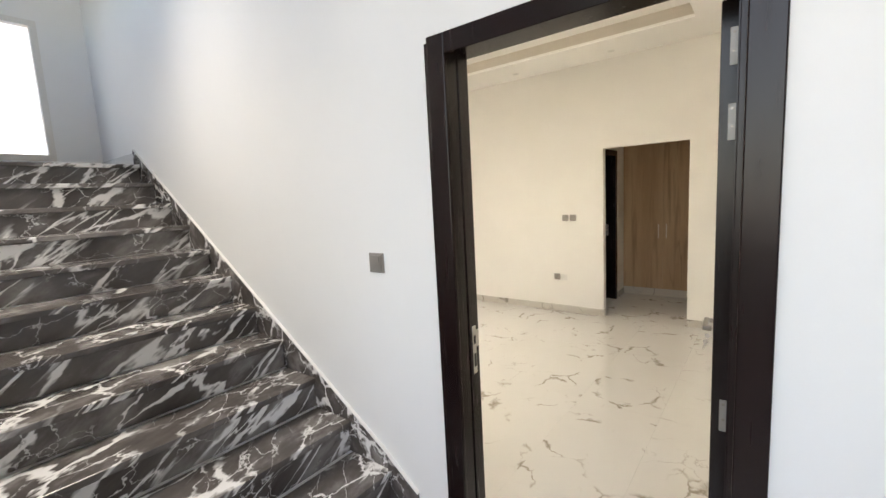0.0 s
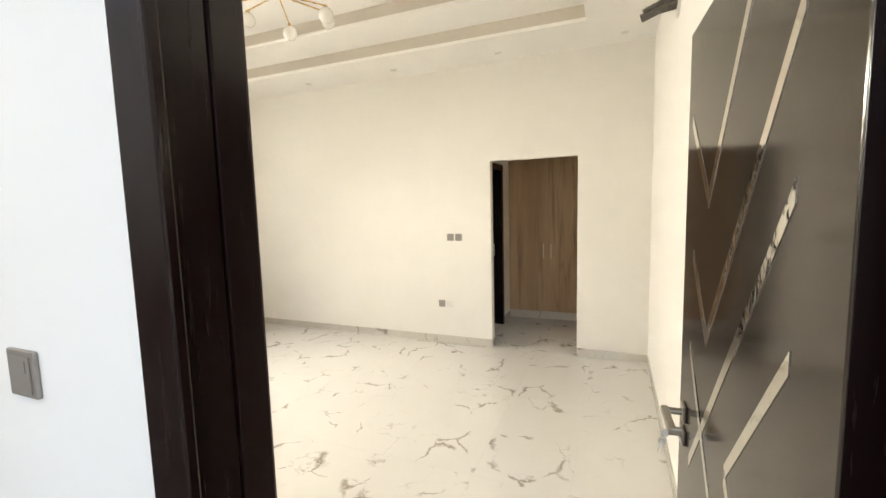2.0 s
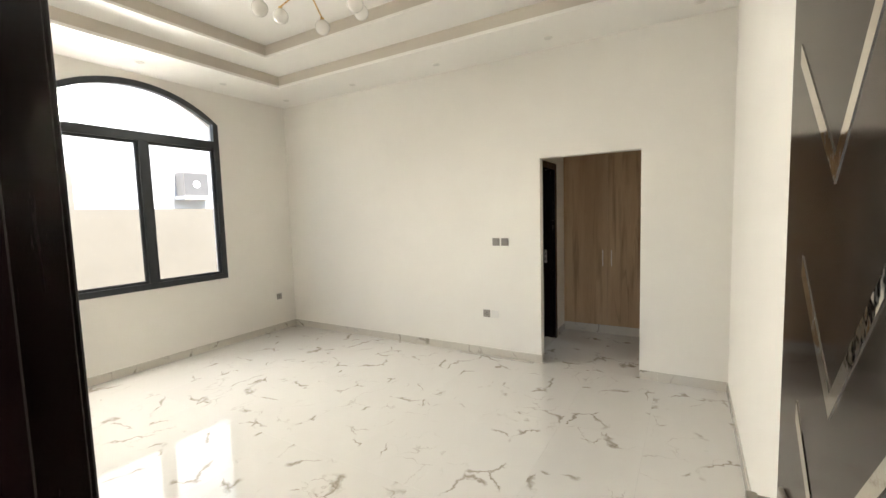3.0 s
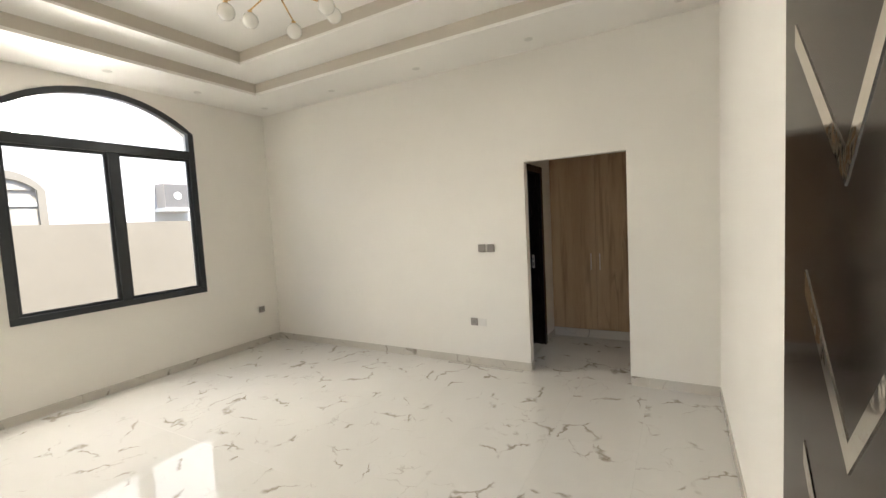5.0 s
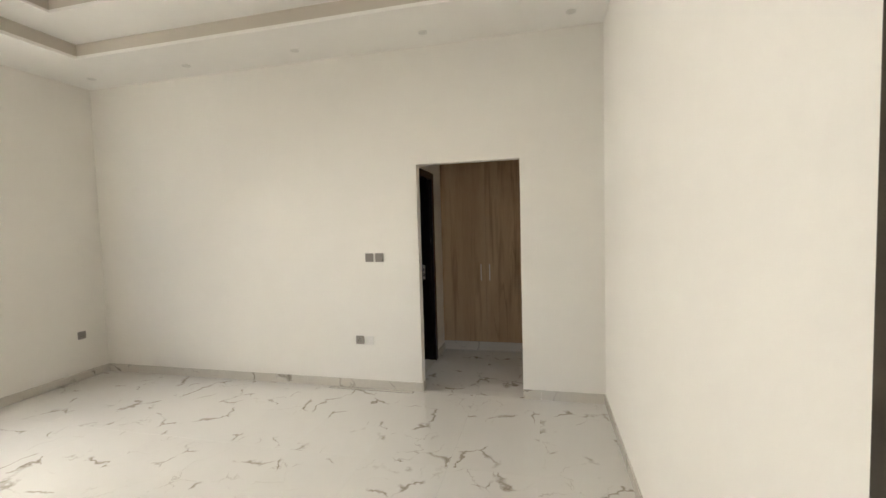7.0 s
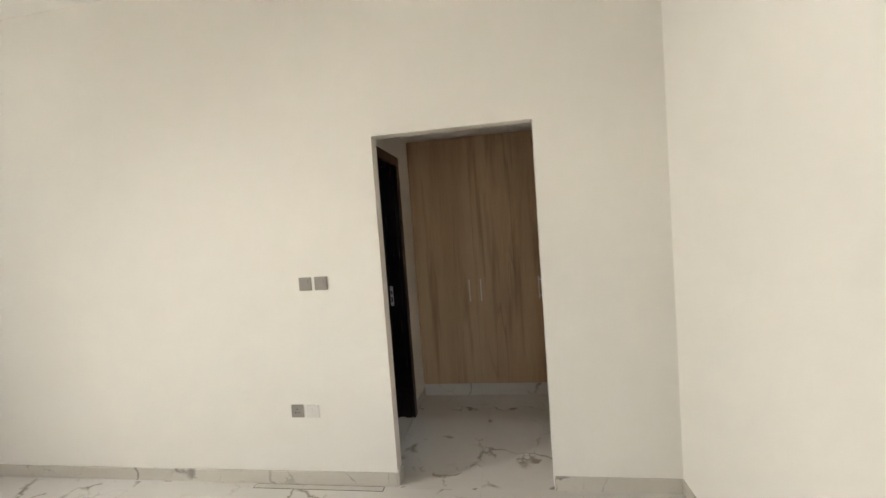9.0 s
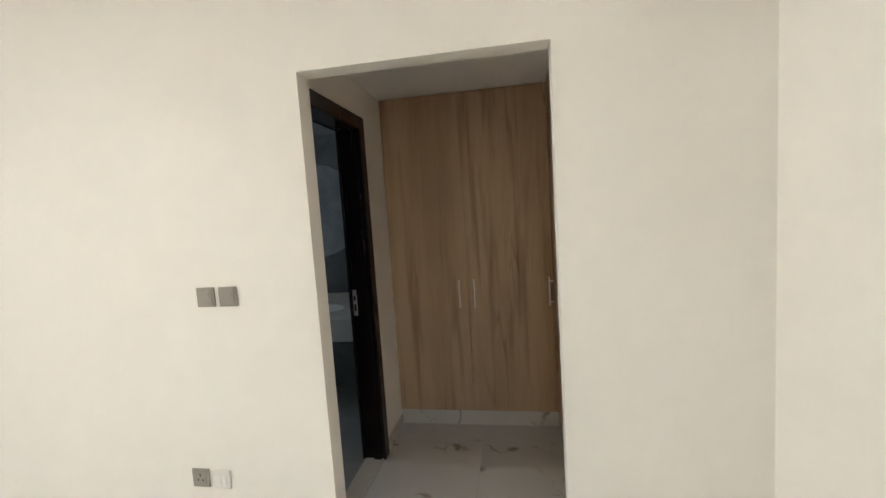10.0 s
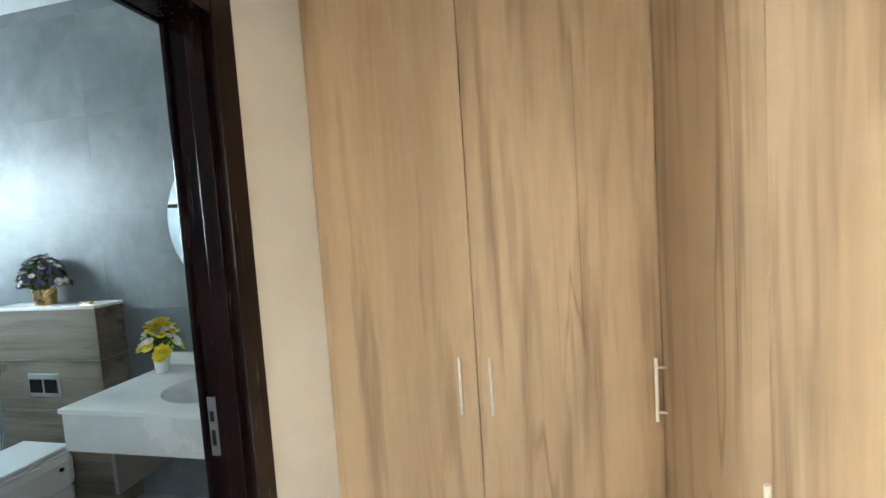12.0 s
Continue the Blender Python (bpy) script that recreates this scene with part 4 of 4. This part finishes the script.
def bouquet(name, label, base, pot, colours, spread, height, count, seed):
    """A pot with a bunch of artificial flowers: stems, leaves and many small petals."""
    rnd = random.Random(seed)
    t = thing(name, label, "flowers")
    pot(t, base)
    x, y, z = base
    stems, leaves = bmesh.new(), bmesh.new()
    heads = [bmesh.new() for _ in colours]
    for i in range(count):
        a, r = rnd.uniform(0, 2 * math.pi), spread * math.sqrt(rnd.random())
        top = Vector((x + r * math.cos(a), y + r * math.sin(a) * 0.8, z + height * (1.0 - 0.55 * (r / spread) ** 2) + rnd.uniform(-0.02, 0.012)))
        tube(stems, (x + rnd.uniform(-0.012, 0.012), y + rnd.uniform(-0.012, 0.012), z + height * 0.25), top, 0.0016, 5)
        k = rnd.choices(range(len(colours)), [c[1] for c in colours])[0]
        size = colours[k][2] * rnd.uniform(0.8, 1.2)
        out = (top - Vector((x, y, z + height * 0.35))).normalized()
        q = out.to_track_quat("Z", "Y").to_matrix().to_4x4()
        for ringi, (npet, tilt, rad) in enumerate(((8, 0.35, 1.0), (6, 0.8, 0.7), (4, 1.2, 0.4))):
            for p in range(npet):
                ang = 2 * math.pi * (p + 0.5 * ringi) / npet
                m = Matrix.Translation(top) @ q @ Matrix.Rotation(ang, 4, "Z") @ Matrix.Rotation(-tilt, 4, "Y")
                w, l = size * rad * 0.42, size * rad
                vs = [heads[k].verts.new(m @ Vector(v)) for v in ((0, 0, 0), (l * 0.6, -w, 0.002), (l, 0, 0.004), (l * 0.6, w, 0.002))]
                heads[k].faces.new(vs)
        for _ in range(3):
            b = top - out * rnd.uniform(0.01, 0.05)
            m = Matrix.Translation(b) @ Euler((rnd.uniform(-1, 1), rnd.uniform(-1, 1), rnd.uniform(0, 6.3))).to_matrix().to_4x4()
            l = rnd.uniform(0.028, 0.055)
            leaves.faces.new([leaves.verts.new(m @ Vector(v)) for v in ((0, 0, 0), (l * 0.5, -l * 0.24, 0.003), (l, 0, -0.002), (l * 0.5, l * 0.24, 0.003))])
    part("stem_bunch", stems, M_LEAVES, t)
    part("foliage", leaves, M_LEAVES, t)
    for bmh, c in zip(heads, colours):
        tagged(part("blossom", bmh, c[0], t), c[3], kind="stuff")


def white_pot(t, b):
    part("pot", lathe(bmesh.new(), [(0.028, 0), (0.034, 0.003), (0.04, 0.09), (0.036, 0.09), (0.03, 0.012)], b, 20), M_CERAMIC, t, "white ceramic pot", smooth=False)


def brass_pot(t, b):
    part("pot", lathe(bmesh.new(), [(0.045, 0), (0.055, 0.004), (0.06, 0.10), (0.055, 0.10), (0.045, 0.012)], b, 24), M_BRASS, t, "shiny brass pot", smooth=False)


bouquet("flower_pot", "small white pot with yellow and white artificial flowers", (-1.433, 1.95, 0.852), white_pot,
        [(M_YELLOW, 3, 0.046, "yellow blossoms"), (M_PETAL, 4, 0.030, "white blossoms")], 0.105, 0.30, 60, 3)
bouquet("flower_pot", "brass pot with purple and white artificial flowers", (-2.32, 2.02, 1.253), brass_pot,
        [(M_PURPLE, 6, 0.022, "purple blossoms"), (M_PETAL, 3, 0.024, "white blossoms")], 0.14, 0.31, 90, 5)
t = thing("key_ring", "small metal fittings lying on the pale ledge", "fittings")
kb = bmesh.new()
box(kb, -2.02, -1.94, 1.99, 2.005, 1.253, 1.261, 0.002)
box(kb, -1.955, -1.935, 1.985, 2.01, 1.253, 1.269, 0.003)
part("fitting", kb, M_BRASS, t)


# ---- outside the window ----
def boundary_wall():
    t = thing("boundary_wall", "beige rendered boundary wall in full sun", "wall", "structure")
    part("wall_panel", boxed(-6.4, -6.2, -14, 12, -0.15, 1.885), M_BOUNDARY, t)


boundary_wall()


def neighbour_house():
    t = thing("neighbour_house", "white rendered house beyond the boundary wall", "house")
    x = -9.0
    # height made up: sunlit wall fills the arch pane with white glare, hiding sky
    part("wall", wall_along_y(x - 0.3, x, -13, 14, -0.15, 5.3, [(-2.0, -1.06, 1.0, 2.6), (4.2, 5.4, 1.0, 2.6)]), M_NEIGHBOUR, t)
    part("roof", boxed(x - 8, x + 0.05, -13.1, 14.1, 5.3, 5.5, 0.01), M_NEIGHBOUR, t)
    part("back_wall", boxed(x - 8, x - 0.3, -13, 14, -0.15, 5.29), M_NEIGHBOUR, t)
    for a, b in ((-2.0, -1.06), (4.2, 5.4)):
        w = part("window", boxed(x - 0.03, x - 0.012, a, b, 1.0, 2.6), M_TAN, t)
        part("fanlight", prism(bmesh.new(), arch_points(a, b, 2.6, 2.8, 10), "x", x, x + 0.02), M_TAN, w)
        part("transom", boxed(x - 0.012, x + 0.012, a, b, 2.30, 2.38, 0.004), M_NEIGHBOUR, w)
        tr = bmesh.new()
        for q in ((a - 0.12, a, 0.9, 2.6), (b, b + 0.12, 0.9, 2.6)):
            box(tr, x, x + 0.06, *q)
        o, i = arch_points(a - 0.12, b + 0.12, 2.6, 2.95, 10), arch_points(a, b, 2.6, 2.8, 10)
        for k in range(10):
            prism(tr, [o[k], o[k + 1], i[k + 1], i[k]], "x", x, x + 0.06)
        part("trim", tr, M_BOUNDARY, w)


neighbour_house()


def outdoor_unit():
    t = thing("air_conditioner", "grey outdoor air conditioner unit on a white wall ledge", "air conditioner")
    y0, y1, z0, z1 = 0.99, 1.57, 2.25, 2.80
    x = -9.0
    part("casing", boxed(x + 0.02, x + 0.36, y0, y1, z0, z1, 0.012), M_PLATE, t)
    g = part("fan_grille", boxed(x + 0.36, x + 0.368, y0 + 0.015, y1 - 0.015, z0 + 0.02, z1 - 0.02, 0.003), M_COIL, t, "grey fan grille")
    part("hub", tube(bmesh.new(), (x + 0.366, (y0 + y1) / 2, (z0 + z1) / 2), (x + 0.376, (y0 + y1) / 2, (z0 + z1) / 2), 0.085, 20), M_IVORY, g)
    part("ledge", boxed(x, x + 0.45, y0 - 0.05, y1 + 0.12, z0 - 0.08, z0, 0.004), M_NEIGHBOUR, t)


outdoor_unit()


# ---- tiles, last ----
TILES = {}


def tile_mesh(w, d, mat, axis="z", thick=0.006):
    key = (round(w, 3), round(d, 3), mat.name, axis)
    if key not in TILES:
        b = bmesh.new()
        c = 0.0005
        lo = {"z": lambda u, v, h: (u, v, h - thick), "y": lambda u, v, h: (u, thick - h, v), "x": lambda u, v, h: (h, u, v)}[axis]
        base = [(-w / 2, -d / 2), (w / 2, -d / 2), (w / 2, d / 2), (-w / 2, d / 2)]
        low = [b.verts.new(lo(u, v, 0)) for u, v in base]
        mid = [b.verts.new(lo(u, v, thick - c)) for u, v in base]
        top = [b.verts.new(lo(u - math.copysign(c, u), v - math.copysign(c, v), thick)) for u, v in base]
        for r0, r1 in ((low, mid), (mid, top)):
            for i in range(4):
                b.faces.new((r0[i], r0[(i + 1) % 4], r1[(i + 1) % 4], r1[i]))
        b.faces.new(top)
        bmesh.ops.recalc_face_normals(b, faces=b.faces)
        TILES[key] = mesh_of("tile", b, mat)
    return TILES[key]


def cuts(a, b, first, step):
    """Joints between a and b, on the grid that passes through first."""
    k = math.ceil((a - first) / step + 1e-6)
    out = [a]
    while first + k * step < b - 0.01:
        if first + k * step > a + 0.01:
            out.append(first + k * step)
        k += 1
    return out + [b]


def lay(parent, us, vs, mat, place, axis="z", gap=0.0011):
    for u0, u1 in zip(us, us[1:]):
        for v0, v1 in zip(vs, vs[1:]):
            o = new("tile", tile_mesh(u1 - u0 - gap, v1 - v0 - gap, mat, axis))
            o.location = place((u0 + u1) / 2, (v0 + v1) / 2)
            o.parent = parent


fl = structure("floor", boxed(XL, XR, YN, 0.0, -0.08, -0.004), M_GROUT, "polished white porcelain tiles with grey veins", "floor")
lay(fl, cuts(XL, XR, 0.53, 0.6), cuts(YN, 0.0, -0.02, 1.2), M_FLOOR, lambda u, v: (u, v, 0.0), gap=0.0006)
fd = structure("floor_doorway", boxed(0.70, 1.70, -4.42, -4.20, -0.08, -0.001), M_SKIRT, "pale marble door sill", "floor")
fc = structure("floor_closet", boxed(-0.12, XR, 0.0, 2.13, -0.08, -0.004), M_GROUT, "polished white porcelain closet floor with grey veins", "floor")
lay(fc, cuts(0.0, 0.977, 0.53, 0.6), [0.0, 0.10], M_FLOOR, lambda u, v: (u, v, 0.0), gap=0.0006)
lay(fc, cuts(-0.12, 1.08, 0.53, 0.6), cuts(0.10, 1.45, -0.02, 1.2), M_FLOOR, lambda u, v: (u, v, 0.0), gap=0.0006)
fb = structure("floor_bathroom", boxed(XL, -0.12, 0.10, 2.13, -0.08, -0.004), M_DARKGROUT, "matt grey stone-look bathroom floor tiles", "floor")
lay(fb, cuts(XL, -0.25, -0.25, 0.6), cuts(0.10, 2.11, 2.11, 0.6), M_BFLOOR, lambda u, v: (u, v, 0.0))

# bathroom wall tiles
bt = structure("bathroom_tiling", boxed(XL, -0.25, 2.112, 2.13, 0, 3.08), M_DARKGROUT, "large polished grey stone-look wall tiles", "wall tiles")
lay(bt, cuts(XL, -0.25, -0.75, 1.2), cuts(0.0, 3.08, 0.0, 0.6), M_BTILE, lambda u, v: (u, 2.106, v), "y", 0.0002)
bt2 = structure("bathroom_tiling", boxed(XL, -0.25, 0.10, 0.11, 0, 3.08), M_BTILE, "large polished grey stone-look wall tiles", "wall tiles")
bt3 = bmesh.new()
box(bt3, XL, XL + 0.01, 0.11, 0.7, 0, 3.08)
box(bt3, XL, XL + 0.01, 1.5, 2.1, 0, 3.08)
box(bt3, XL, XL + 0.01, 0.7, 1.5, 0, 1.45)
box(bt3, XL, XL + 0.01, 0.7, 1.5, 2.45, 3.08)
structure("bathroom_tiling", bt3, M_BTILE, "large polished grey stone-look wall tiles round the window", "wall tiles")
bt4 = bmesh.new()
box(bt4, -0.26, -0.25, 1.04, 2.1, 0, 3.08)
box(bt4, -0.26, -0.25, 0.11, 0.21, 0, 3.08)
box(bt4, -0.26, -0.25, 0.21, 1.04, 2.26, 3.08)
structure("bathroom_tiling", bt4, M_BTILE, "large polished grey stone-look wall tiles by the door", "wall tiles")


# skirting tiles
def skirting(name, runs):
    t = thing(name, "grey-white porcelain skirting along the wall", "skirting", "structure")
    for axis, a, b, at, side in runs:
        for u0, u1 in zip(cuts(a, b, -0.06, 1.2), cuts(a, b, -0.06, 1.2)[1:]):
            if axis == "x":
                bm = boxed(u0 + 0.001, u1 - 0.001, *sorted((at, at + side * 0.011)), 0, 0.088, 0.0015)
            else:
                bm = boxed(*sorted((at, at + side * 0.011)), u0 + 0.001, u1 - 0.001, 0, 0.088, 0.0015)
            part("skirting_tile", bm, M_SKIRT, t)


skirting("baseboard", [("x", XL + 0.011, 0.0, 0.0, -1), ("x", 0.977, XR - 0.011, 0.0, -1), ("y", YN, 0.0, XL, 1), ("y", YN + 0.02, 0.0, XR, -1),
                       ("x", XL + 0.011, 0.632, YN, 1)])
skirting("baseboard", [("y", 0.0, 0.10, 0.0, 1), ("y", 1.036, 1.436, -0.12, 1)])

# narrow cut tile strip along the skirting, with dark joints
cut = thing("cut_tile_strip", "narrow cut floor tile strip with dark joints", "tile", "structure")
part("joint", boxed(-0.985, -0.085, -0.064, -0.013, -0.002, 0.0012), M_RUBBER, cut)
part("strip", boxed(-0.979, -0.091, -0.060, -0.019, -0.002, 0.0026), M_SKIRT, cut)
